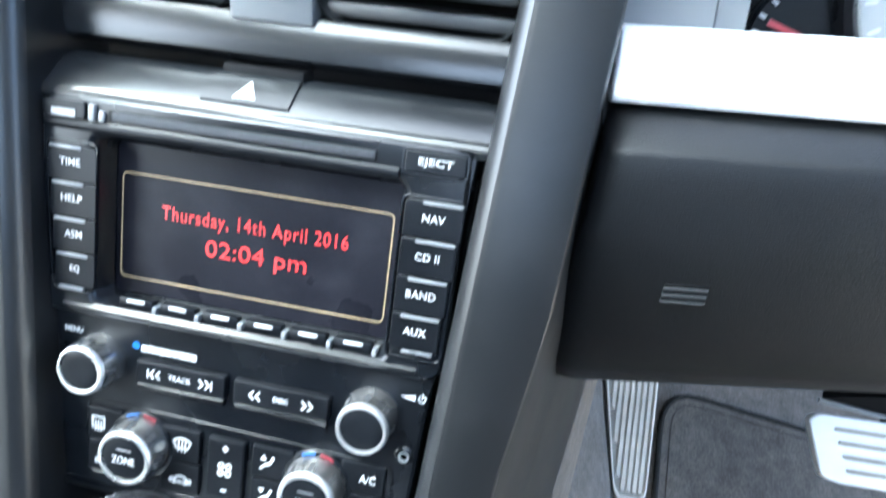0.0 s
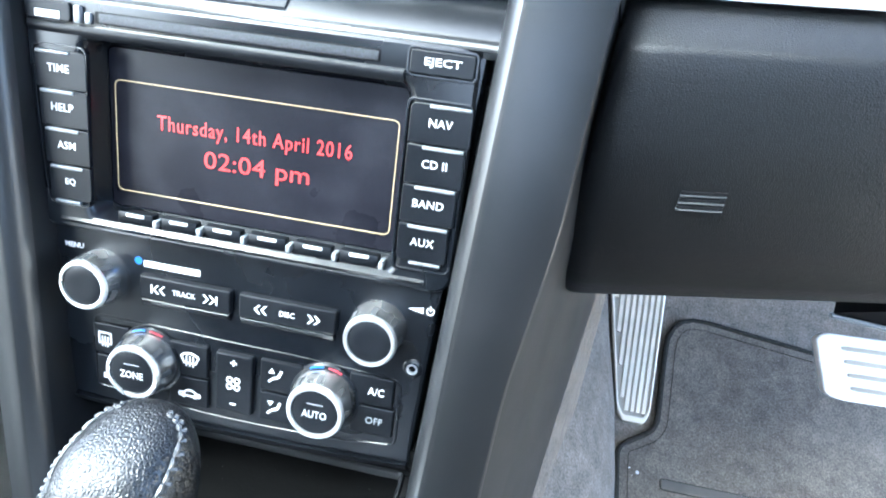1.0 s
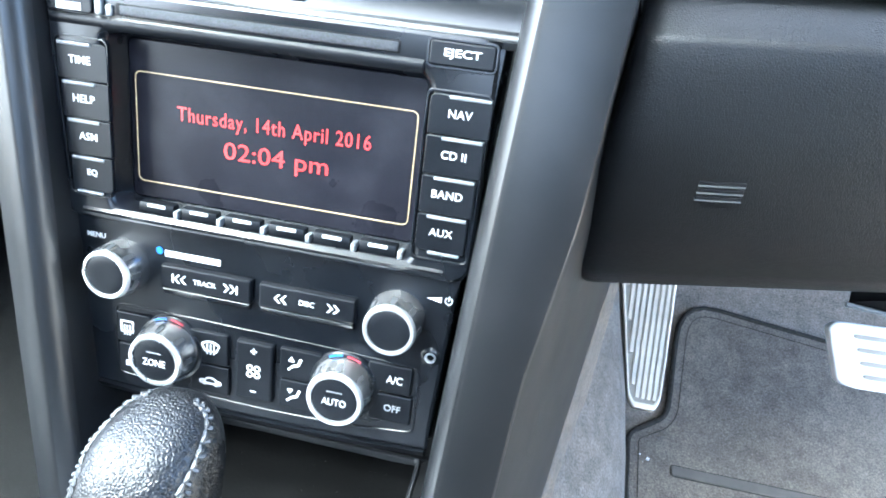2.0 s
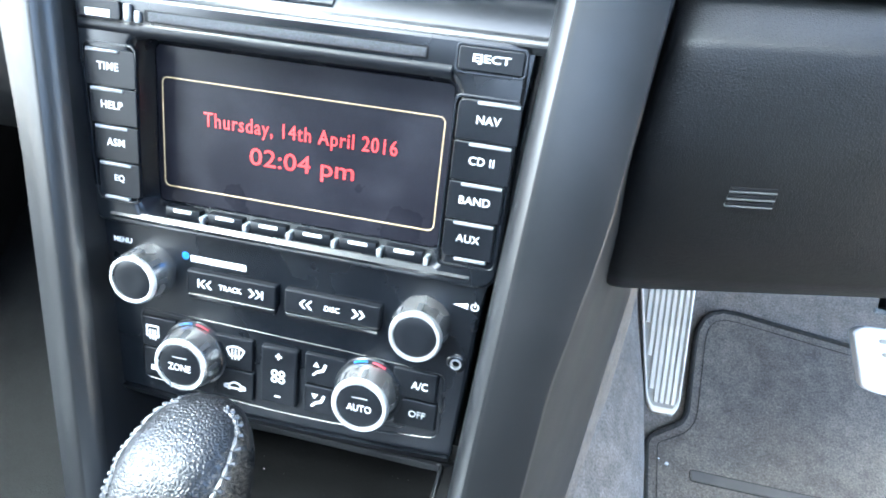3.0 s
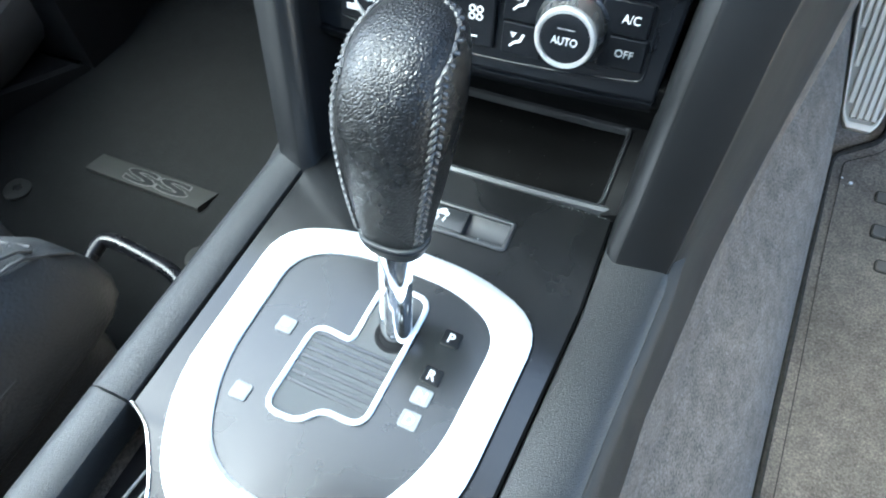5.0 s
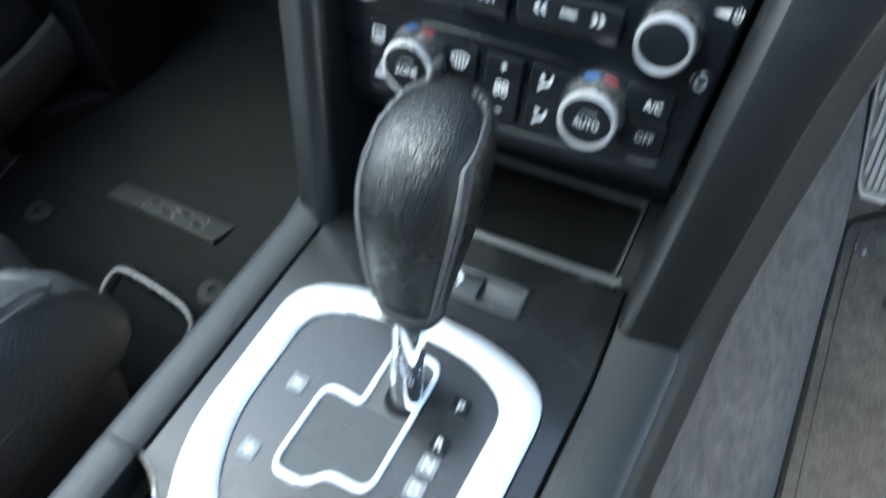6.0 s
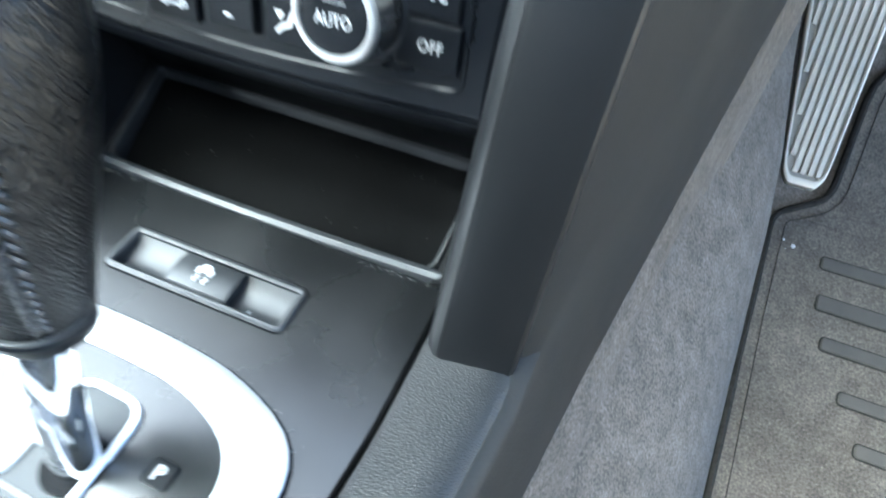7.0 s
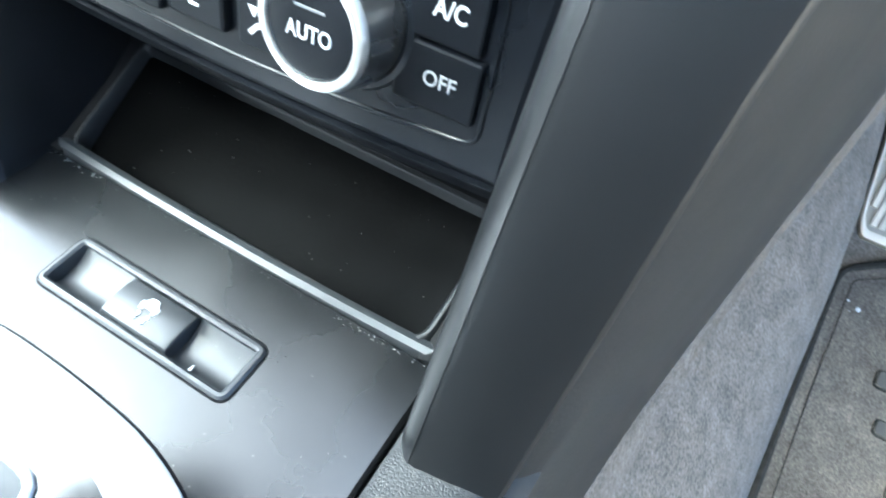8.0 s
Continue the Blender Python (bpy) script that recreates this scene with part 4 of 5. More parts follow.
for s in (1, -1):
    for y0, y1 in ((-0.2478, -0.045), (-0.62, -0.2490)):
        rings = []
        for y in steps(y0, y1, 14):
            e, o = seam_x(y, s), pad_out(y, s)
            w = o - e
            prof = [(e, 0.286), (e, 0.3035), (e + 0.0006, 0.3050), (e + 0.0030, 0.3064), (e + w * 0.32, 0.3075), (e + w * 0.62, 0.3074), (o - 0.0062, 0.3062), (o - 0.0026, 0.3040), (o - 0.0005, 0.3005), (o, 0.2960), (o, 0.280)]
            rings.append([CI @ Vector((s * x, y, z)) for x, z in prof])
        part("edge_pad", loft(bmesh.new(), rings), BOLSTER, console, "padded grained edge of the console")
    rings = []
    for y in steps(-0.9, -0.098, 18):
        o = pad_out(y, s)
        rings.append(side_trim_ring((o - 0.004, y, 0.3030), (o + 0.0004, y, 0.2985), y, s))
    for z, out, ym, zm, yf in TRIM_FRONT:
        xo, yo = pillar_edge(z, s)
        rings.append(side_trim_ring((xo - 0.0030, yo + 0.0042, z), (xo + out, ym, zm), yf, s))
    part("side_trim", loft(bmesh.new(), rings), SIDE_TRIM, console, "grained grey side trim above the carpet", angle=30)

# cup recess behind the plate, beside the selector ring
cup = thing("cup_recess", pose(-0.08, -0.30, 0.28), "dark cup recess with a bright curved rim in the console", "cup holder")
inv = cup.matrix_world.inverted()
arc = smooth_path([(x, y, 0.3054) for y, x in RIM[1:]], 4)
part("rim", tube([inv @ Vector(p) for p in arc], 0.0009, 8), CHROME, cup, "thin bright curved rim")
part("floor", loft(bmesh.new(), [[inv @ Vector((x, y, z)) for x, y in ((-0.093, -0.62), (-0.040, -0.62), (-0.040, -0.244), (-0.093, -0.244))] for z in (0.262, 0.272)]), BLACK, cup, "black floor of the recess")
for x0, x1 in ((-0.0840, -0.0792), (-0.0765, -0.0730)):
    part("lid_edge", tube([inv @ Vector((x0 - 0.004, -0.33, 0.2750)), inv @ Vector((x0, -0.299, 0.2755)), inv @ Vector((x1, -0.262, 0.2760))], 0.0009, 6), EDGE, cup, "pale edge of the sliding lid")

# ---- storage bin under the stack ----
bin_thing = thing("storage_bin", pose(0, -0.02, 0.29), "black open storage bin with a rubber floor and paler lip", "storage bin")
BI = bin_thing.matrix_world.inverted()


def bin_part(name, bm, mat, label=""):
    bm.transform(BI)
    return part(name, bm, mat, bin_thing, label)


def tray_z(y, dz=0.0):
    """The rim rises towards the back."""
    return 0.3062 + 0.36 * max(0.0, y + 0.0570) + dz


TRAY_RIM = fillet([(-0.0782, -0.0566), (0.0782, -0.0566), (0.0806, -0.0105), (-0.0806, -0.0105)], [0.006, 0.006, 0.003, 0.003], 6)
rim_rings = [[(x, y, tray_z(y, dz)) for x, y in inset(TRAY_RIM, d)] for d, dz in ((-0.0030, -0.0030), (-0.0024, -0.0004), (-0.0014, 0.0006), (-0.0004, 0.0004), (0.0006, -0.0012), (0.0010, -0.0080))]
bin_part("rim", loft(bmesh.new(), rim_rings, cap0=False, cap1=False), RIM_PLASTIC, "rounded rim, shiny along its edge")
floor_xs, floor_ys = steps(-0.0800, 0.0800, 10), steps(-0.0562, -0.0110, 6)
bin_part("floor", sheet(floor_xs, floor_ys, lambda x, y: 0.2985 + 0.44 * (y + 0.0562) + 0.0006 * noise.noise(Vector((x * 60, y * 60, 1.0)))), TRAY, "dusty rubber floor, black with the recess's shade")
for s in (1, -1):
    rings = []
    for y in steps(-0.0618, -0.004, 8):
        x0 = 0.0800 + 0.052 * (y + 0.0566)
        z = tray_z(y)
        rings.append([(s * x, y, zz) for x, zz in ((x0 + 0.0004, z - 0.010), (x0 + 0.0006, z - 0.0008), (x0 + 0.0030, z + 0.0002), (x0 + 0.0090, z + 0.0026), (0.0985, z + 0.0070), (0.0985, z - 0.010))])
    bin_part("flange", loft(bmesh.new(), rings), APRON, "smooth flange beside the tray, darkened with shade")
prof = [(-0.0108, 0.3195), (-0.0106, 0.3226), (-0.0098, 0.3242), (-0.0106, 0.3275), (-0.0170, 0.3390), (-0.0270, 0.3520), (-0.0370, 0.3620), (-0.0430, 0.3690), (-0.0430, 0.380), (0.010, 0.380), (0.010, 0.3195)]
bin_part("back_apron", loft(bmesh.new(), [[(x, y, z) for y, z in prof] for x in steps(-0.1000, 0.1000, 12)]), APRON, "panel curving back under the stack, black with shade")
prof = [(-0.0625, 0.3035), (-0.0615, 0.3064), (-0.0595, 0.3074), (-0.0570, 0.3066), (-0.0555, 0.3030), (-0.0550, 0.2940), (-0.0625, 0.2940)]
bin_part("front_lip", loft(bmesh.new(), [[(x, y + 0.0016 * (x / 0.08) ** 2, z) for y, z in prof] for x in steps(-0.0905, 0.0905, 16)]), SWITCH, "rounded front lip, shiny along its edge")

# ---- switch strip in front of the selector ----
sw = thing("switch_strip", pose(0.001, -0.0946, 0.3058), "black switch strip with one rocker between two hollow blanks", "switch panel")
so = fillet([(-0.0402, -0.0106), (0.0402, -0.0106), (0.0402, 0.0106), (-0.0402, 0.0106)], 0.0040, 5)
si = inset(so, 0.0030)
bm = bmesh.new()
loft(bm, [[(x, y, -0.002) for x, y in so], [(x, y, 0.0006) for x, y in so], [(x, y, 0.0014) for x, y in inset(so, 0.0008)], [(x, y, 0.0015) for x, y in inset(so, 0.0018)], [(x, y, 0.0008) for x, y in inset(so, 0.0027)],
          [(x, y, -0.0012) for x, y in si], [(x, y, -0.006) for x, y in si]], cap0=False, cap1=False)
part("frame", bm, SWITCH, sw, "raised dark frame")
sg = inset(so, -0.0007)
part("gap", ring_plate(sg, so, -0.002, 0.0004, 0.0001), BLACK, sw, "dark gap round the frame")
for x0, x1 in ((-0.0374, -0.0138), (0.0144, 0.0374)):
    rings = []
    for x in (x0, x1):
        rings.append([(x, y, z) for y, z in ((-0.0077, -0.0006), (-0.0070, -0.0034), (-0.0052, -0.0046), (-0.0020, -0.0046), (0.0030, -0.0036), (0.0062, -0.0020), (0.0077, -0.0006), (0.0077, -0.008), (-0.0077, -0.008))])
    part("blank", loft(bmesh.new(), rings), SWITCH, sw, "hollowed blank cover")
rk = part("rocker", loft(bmesh.new(), [[(x, y * k, z - d) for y, z in ((-0.0077, -0.006), (-0.0077, 0.0000), (-0.0068, 0.0012), (-0.0040, 0.0018), (0.0, 0.0020), (0.0040, 0.0016), (0.0068, 0.0008), (0.0077, -0.0006), (0.0077, -0.006))] for x, k, d in ((-0.0136, 1, 0.0010), (-0.0133, 1, 0.0003), (-0.0124, 1, 0.0), (0.0130, 1, 0.0), (0.0139, 1, 0.0003), (0.0142, 1, 0.0010))]), SWITCH, sw, "smooth rocker switch")
flat([fillet([(-0.0036, 0.0004), (0.0036, 0.0004), (0.0036, 0.0022), (0.0024, 0.0024), (0.0014, 0.0042), (-0.0014, 0.0042), (-0.0024, 0.0024), (-0.0036, 0.0022)], 0.0005, 3), bar(-0.0026, 0.0006, -0.0026, -0.0006, 0.0013), bar(0.0026, 0.0006, 0.0026, -0.0006, 0.0013)] +
     [bar(x + dx, y0, x + ex, y1, 0.0008) for x in (-0.0020, 0.0018) for dx, y0, ex, y1 in ((0.0, -0.0014, 0.0010, -0.0024), (0.0010, -0.0023, -0.0004, -0.0033), (-0.0004, -0.0032, 0.0006, -0.0043))], 0.0021, WHITE_PRINT, rk, "symbol", 0.0003, "white printed skidding car")
flat([[(0.0226, -0.0072), (0.0233, -0.0072), (0.0232, -0.0050), (0.0227, -0.0053)]], -0.0026, WHITE_PRINT, sw, "fleck", 0.0003, "pale fleck of dirt")

# ---- gear selector ----
GEAR = pose(-0.0035, -0.190, 0.3058, 0, 0, -1.7)
gear = thing("gear_selector", GEAR, "automatic gear selector with a stitched leather knob on a silver-ringed gate", "gear selector")
RO = fillet([(-0.045, -0.0900), (0.0, -0.0985), (0.045, -0.0900), (0.0722, -0.046), (0.0752, 0.052), (0.040, 0.0668), (0.0, 0.0685), (-0.040, 0.0668), (-0.0752, 0.052), (-0.0722, -0.046)], [0.024, 0.03, 0.024, 0.04, 0.030, 0.02, 0.02, 0.02, 0.030, 0.04], 5)
RI = fillet([(-0.0365, -0.0655), (0.0, -0.0745), (0.0365, -0.0655), (0.0555, -0.028), (0.0575, 0.0405), (0.030, 0.0535), (0.0, 0.0546), (-0.030, 0.0535), (-0.0575, 0.0405), (-0.0555, -0.028)], [0.022, 0.03, 0.022, 0.04, 0.022, 0.02, 0.02, 0.02, 0.022, 0.04], 5)
part("gap", plate(inset(RO, -0.0010), -0.0015, 0.0003, 0.0002), BLACK, gear, "dark seam round the ring")
bm = bmesh.new()
mid = [((a[0] + b[0]) / 2, (a[1] + b[1]) / 2) for a, b in zip(RO, RI)]
loft(bm, [[(x, y, -0.001) for x, y in RO], [(x, y, 0.0022) for x, y in RO], [(x, y, 0.0040) for x, y in inset(RO, 0.0022)], [(x, y, 0.0052) for x, y in mid],
          [(x, y, 0.0044) for x, y in inset(RI, -0.0020)], [(x, y, 0.0026) for x, y in RI], [(x, y, -0.001) for x, y in RI]], cap0=False, cap1=False)
part("ring", bm, SILVER, gear, "broad satin silver ring")
part("gate_plate", plate(inset(RI, -0.0004), -0.001, 0.0012, 0.0003), GATE, gear, "smooth grey gate plate")
SLOT = [(-0.0050, 0.0072), (-0.0255, 0.0088), (-0.0255, -0.0375), (-0.0075, -0.0368), (0.0000, -0.0275), (0.0200, -0.0275), (0.0200, 0.0430), (-0.0055, 0.0430)]
SR = [0.004, 0.008, 0.008, 0.006, 0.005, 0.008, 0.008, 0.006]
sr = fillet(SLOT, SR, 4)
part("slide", plate(inset(sr, 0.001), 0.0010, 0.0018, 0.0001), GATE_SLIDE, gear, "grey sliding cover in the gate")
for i in range(7):
    bm = bmesh.new()
    y = -0.022 + i * 0.0044
    box(-0.0238, y, 0.0014, 0.0183, y + 0.0022, 0.0021, 0.0003, bm, 1)
    part("slide_rib", bm, GATE, gear, "fine rib across the sliding cover")
part("slot_rim", ring_plate(inset(sr, -0.0016), inset(sr, 0.0010), 0.0008, 0.0034, 0.0007), SILVER, gear, "raised silver rim of the slot")
for x, y, cap, dark in ((0.0383, 0.0282, "P", True), (0.0380, 0.0072, "R", True), (0.0380, -0.0038, "N", False), (0.0378, -0.0158, "D", False), (-0.0394, 0.0026, "-", False), (-0.0398, -0.0352, "+", False)):
    k = part("indicator", plate(rounded(x - 0.0046, y - 0.0042, x + 0.0046, y + 0.0042, 0.0012, 3), 0.0008, 0.0022, 0.0004), BUTTON_BLACK if dark else MID_GREY, gear, "small gear position window lettered " + cap)
    lettering(cap, x, y, 0.0024, WHITE_PRINT, k, height=0.0050 if cap not in "-" else None, width=0.0040 if cap == "-" else None, bold=0.02)

axis = [Vector((0.0125, 0.0194, -0.004)), Vector((0.0108, 0.0285, 0.028)), Vector((0.0084, 0.0388, 0.0580))]
part("boot", lathe([(0.0105, 0.0016), (0.0100, 0.0022), (0.0092, 0.0024), (0.0080, 0.0020)], (0.0125, 0.0194), 28), BLACK, gear, "black opening round the lever")
part("rod", tube(smooth_path([tuple(a) for a in axis], 4), 0.0078, 24), CHROME, gear, "polished chrome lever")


def knob_ring(c, a, b, n=48, tilt=0.0, p=2.5):
    pts = []
    for i in range(n):
        t = 2 * math.pi * i / n
        cx, sy = math.cos(t), math.sin(t)
        x = a * math.copysign(abs(cx) ** (2 / p), cx)
        y = b * math.copysign(abs(sy) ** (2 / p), sy)
        pts.append((c[0] + x, c[1] + y * math.cos(tilt), c[2] - y * math.sin(tilt)))
    return pts


# share of the height, half width, half depth, tilt of the section
KNOB_PROFILE = ((0.0, 0.0142, 0.0135, 0.35), (0.118, 0.0160, 0.0162, 0.35), (0.252, 0.0180, 0.0188, 0.33), (0.406, 0.0200, 0.0218, 0.30), (0.545, 0.0214, 0.0240, 0.25), (0.679, 0.0218, 0.0250, 0.20),
                (0.797, 0.0210, 0.0242, 0.15), (0.890, 0.0186, 0.0215, 0.10), (0.957, 0.0144, 0.0165, 0.05), (0.991, 0.0080, 0.0095, 0.0), (1.0, 0.0018, 0.0020, 0.0))
KNOB = [((0.0081 - 0.0010 * k + 0.0033 * k * k, 0.0402 + 0.0180 * k + 0.0116 * k * k, 0.0568 + 0.0923 * k), a * (1.031 + 0.013 * k), b * (0.987 + 0.040 * k), t) for k, a, b, t in KNOB_PROFILE]


def knob_at(s):
    """Section of the knob at station s, with fractions."""
    i = min(int(s), len(KNOB) - 2)
    f = s - i
    (c0, a0, b0, t0), (c1, a1, b1, t1) = KNOB[i], KNOB[i + 1]
    return Vector(c0).lerp(Vector(c1), f), a0 + (a1 - a0) * f, b0 + (b1 - b0) * f, t0 + (t1 - t0) * f


rings = []
cs = smooth_path([k[0] for k in KNOB], 3)
dims = smooth_path([(k[1], k[2], k[3]) for k in KNOB], 3)
for c, d in zip(cs, dims):
    rings.append(knob_ring(c, d[0], d[1], 56, d[2]))
lk = part("knob", loft(bmesh.new(), rings), LEATHER, gear, "black grained leather knob, shiny with wear", angle=60)
part("collar", loft(bmesh.new(), [knob_ring((0.0086, 0.0388, 0.0552 + dz), a, a * 0.93, 56, 0.35) for dz, a in ((-0.0060, 0.0105), (-0.0058, 0.0130), (-0.0020, 0.0145), (0.0006, 0.0150), (0.0016, 0.0144))]), BUTTON_BLACK, lk, "black collar under the leather")
part("collar_band", loft(bmesh.new(), [knob_ring((0.0084, 0.0394, 0.0572 + dz), a, a * 0.93, 56, 0.35) for dz, a in ((-0.0006, 0.0144), (-0.0004, 0.0151), (0.0006, 0.0152), (0.0010, 0.0146))]), GATE_SLIDE, lk, "grey band")
for side in (-1, 1):
    st = bmesh.new()
    for j in range(31):
        s = 0.5 + j * 8.5 / 31
        for da in (-0.14, 0.14):
            ends = []
            for off, ds in ((0.12, 0.13), (1.0, -0.13)):
                ang = radians(-90) + (1.10 + 0.5 * max(0.0, s - 6.5) if side > 0 else -0.85 - 0.55 * max(0.0, s - 6.5)) + da * off
                cc, aa, bb, tt = knob_at(max(0, s + ds))
                cx, sy = math.cos(ang), math.sin(ang)
                x, y = aa * math.copysign(abs(cx) ** 0.8, cx), bb * math.copysign(abs(sy) ** 0.8, sy)
                q = cc + Vector((x, y * math.cos(tt), -y * math.sin(tt)))
                nrm = Vector((x, y, 0)).normalized()
                ends.append(q + nrm * 0.0004)
            tube([ends[0], (ends[0] + ends[1]) / 2 + nrm * 0.0004, ends[1]], [0.0006, 0.0011, 0.0006], 6, st)
    part("seam", st, THREAD, lk, "black cross-stitched seam")


# ---- driver's side dashboard ----
def rise(x, z=0.58):
    """The driver's dashboard climbs a little towards the wheel, its lower edge more."""
    return (x - 0.153) * (0.045 + 0.145 * max(0.0, 0.58 - z) / 0.16)


def extrude_x(prof, xs):
    """Extrudes a profile of (y, z) along x."""
    return loft(bmesh.new(), [[(x, y, z + rise(x)) for y, z in prof] for x in xs])


lower = thing("lower_dash_panel", Matrix.Identity(4), "grained black knee panel below the steering column with a small vent", "dash panel")
prof = [(0.034, 0.5880), (0.0210, 0.5852), (0.0185, 0.5835), (0.0072, 0.5728), (0.0060, 0.5712), (0.0054, 0.5690), (0.0047, 0.5600), (0.0041, 0.5480), (0.0038, 0.535), (0.0042, 0.515), (0.0112, 0.480), (0.0215, 0.4525), (0.032, 0.4380), (0.046, 0.4285), (0.070, 0.4215), (0.16, 0.4150), (0.16, 0.45), (0.06, 0.58)]
bm = bmesh.new()
rings = []
for x in [0.1420 + d for d in (0.0, 0.0008, 0.0022, 0.0045, 0.0075, 0.0110, 0.0150, 0.0200)] + steps(0.18, 0.80, 14):
    u = max(0.0, 1 - (x - 0.142) / 0.020)
    lift = 1 - math.sqrt(1 - u * u)
    slant = 0.075 * clamp(1 - (x - 0.142) / 0.038)
    rings.append([(x + slant * max(0.0, z - 0.45), y + 0.008 * lift, z + rise(x, z) + lift * (0.020 if z < 0.50 else -0.002)) for y, z in prof])
part("panel", loft(bm, rings), DASH_VINYL, lower)
for i in range(3):
    z = 0.5075 + i * 0.0034
    for nm, y0, za, zb, m, lab in (("vent_slit", 0.0044, 0.0, 0.0017, BLACK, "fine dark slit of the small vent"), ("vent_rib", 0.0042, -0.0008, -0.0001, GATE_SLIDE, "pale lower lip of a slit")):
        bm = box(0.1890, y0, z + za, 0.2075, 0.0090, z + zb, 0.0002)
        for v in bm.verts:
            v.co.z += rise(v.co.x, 0.51) - rise(0.189, 0.51)
        part(nm, bm, m, lower, lab)

strip = thing("silver_trim_strip", Matrix.Identity(4), "bright satin silver strip along the driver's dashboard", "trim strip")
prof = [(0.030, 0.5880), (0.0200, 0.5880), (0.0180, 0.5905), (0.0190, 0.5990), (0.0235, 0.6075), (0.0300, 0.6155), (0.0370, 0.6175), (0.05, 0.612), (0.05, 0.59)]
part("strip", loft(bmesh.new(), [[(x, y + s, z + rise(x)) for y, z in prof] for x, s in [(0.1515, 0.003), (0.1525, 0.0008), (0.1550, 0.0)] + [(x, 0.0) for x in steps(0.17, 0.80, 12)]]), STRIP, strip)

cluster = thing("instrument_cluster", Matrix.Identity(4), "black instrument cluster with a red-needled gauge behind the dashboard edge", "instrument cluster")
part("surround", extrude_x([(0.060, 0.600), (0.075, 0.650), (0.095, 0.70), (0.12, 0.70), (0.12, 0.60)], [0.145, 0.17, 0.1935]), MID_GREY, cluster, "grey surround beside the gauges")
part("surround_side", extrude_x([(0.066, 0.600), (0.080, 0.650), (0.100, 0.70), (0.12, 0.70), (0.12, 0.60)], [0.1950, 0.202, 0.2085]), MID_GREY, cluster, "narrow grey surround panel")
part("back", box(0.2080, 0.110, 0.60, 0.46, 0.130, 0.72, 0.0), BLACK, cluster, "black gauge backing")


def gauge(cx, cz, r, y, face, needle_angle, label):
    m = Matrix(((1, 0, 0, cx), (0, 0, -1, y), (0, 1, 0, cz), (0, 0, 0, 1)))
    g = part("gauge", lathe([(r * 1.05, 0.0), (r * 1.05, 0.006), (r, 0.008), (r * 0.98, 0.003), (r * 0.97, 0.002)], (0, 0), 40), face, cluster, label)
    g.data.transform(m)
    ticks = flat([bar(r * 0.82 * math.cos(radians(a)), r * 0.82 * math.sin(radians(a)), r * 0.93 * math.cos(radians(a)), r * 0.93 * math.sin(radians(a)), 0.0018) for a in range(-40, 230, 18)], 0.0024, WHITE_PRINT, g, "tick")
    ticks.data.transform(m)
    nd = flat([bar(0, 0, r * 0.75 * math.cos(radians(needle_angle)), r * 0.75 * math.sin(radians(needle_angle)), 0.003)], 0.004, RED_PRINT, g, "needle", 0.0006, "red needle")
    nd.data.transform(m)
    return g


gauge(0.2460, 0.6140, 0.0292, 0.104, BUTTON_BLACK, 161, "small black gauge with white marks")
gauge(0.309, 0.645, 0.0500, 0.098, GREY_PRINT, 205, "large pale gauge")
hood = part("gauge_hood", lathe([(0.0595, 0.0), (0.0580, 0.010), (0.0550, 0.013), (0.0520, 0.009), (0.0515, 0.0)], (0, 0), 48, cap=False), BLACK_GLOSS, cluster, "black ring round the large gauge")
hood.data.transform(Matrix(((1, 0, 0, 0.309), (0, 0, -1, 0.098), (0, 1, 0, 0.645), (0, 0, 0, 1))))
# Pale reset stem in front of the small gauge, unlit.
part("reset_stem", box(0.2420, 0.080, 0.6115, 0.2480, 0.086, 0.6165, 0.001), WHITE_PRINT, cluster, "pale reset stem")

dash_top = thing("dashboard_top", Matrix.Identity(4), "dark grained dashboard top under the windscreen", "dashboard")
part("pad", loft(bmesh.new(), [[(x, y, z) for y, z in ((0.05, 0.700), (0.075, 0.722), (0.30, 0.735), (0.74, 0.70), (0.74, 0.66), (0.07, 0.69))] for x in steps(-0.80, 0.80, 8)]), DASH_VINYL, dash_top)

passenger_dash = thing("glovebox_panel", Matrix.Identity(4), "grained black passenger dashboard with the glovebox lid", "dash panel")
prof = [(0.05, 0.70), (0.030, 0.66), (0.012, 0.600), (0.006, 0.560), (0.010, 0.520), (0.022, 0.490), (0.05, 0.465), (0.10, 0.450), (0.30, 0.440), (0.30, 0.60), (0.10, 0.69)]
part("panel", loft(bmesh.new(), [[(x, y, z) for y, z in prof] for x in [-0.1540] + steps(-0.16, -0.80, 10)]), DASH_VINYL, passenger_dash)

column = thing("column_shroud", Matrix.Identity(4), "dark underside of the steering column above the pedals", "column shroud")
bm = bmesh.new()
loft(bm, [[(0.316, 0.100, 0.4135), (0.352, 0.085, 0.4330), (0.47, 0.08, 0.470), (0.47, 0.20, 0.47), (0.352, 0.20, 0.4330)], [(0.318, 0.100, 0.4110), (0.38, 0.092, 0.4090), (0.47, 0.09, 0.410), (0.47, 0.20, 0.41), (0.352, 0.20, 0.4130)]])
part("shroud", bm, BLACK, column)
part("shroud_edge", tube([(0.314, 0.098, 0.4125), (0.38, 0.090, 0.4110), (0.47, 0.088, 0.4110)], 0.0016, 8), MID_GREY, column, "grey lower edge")

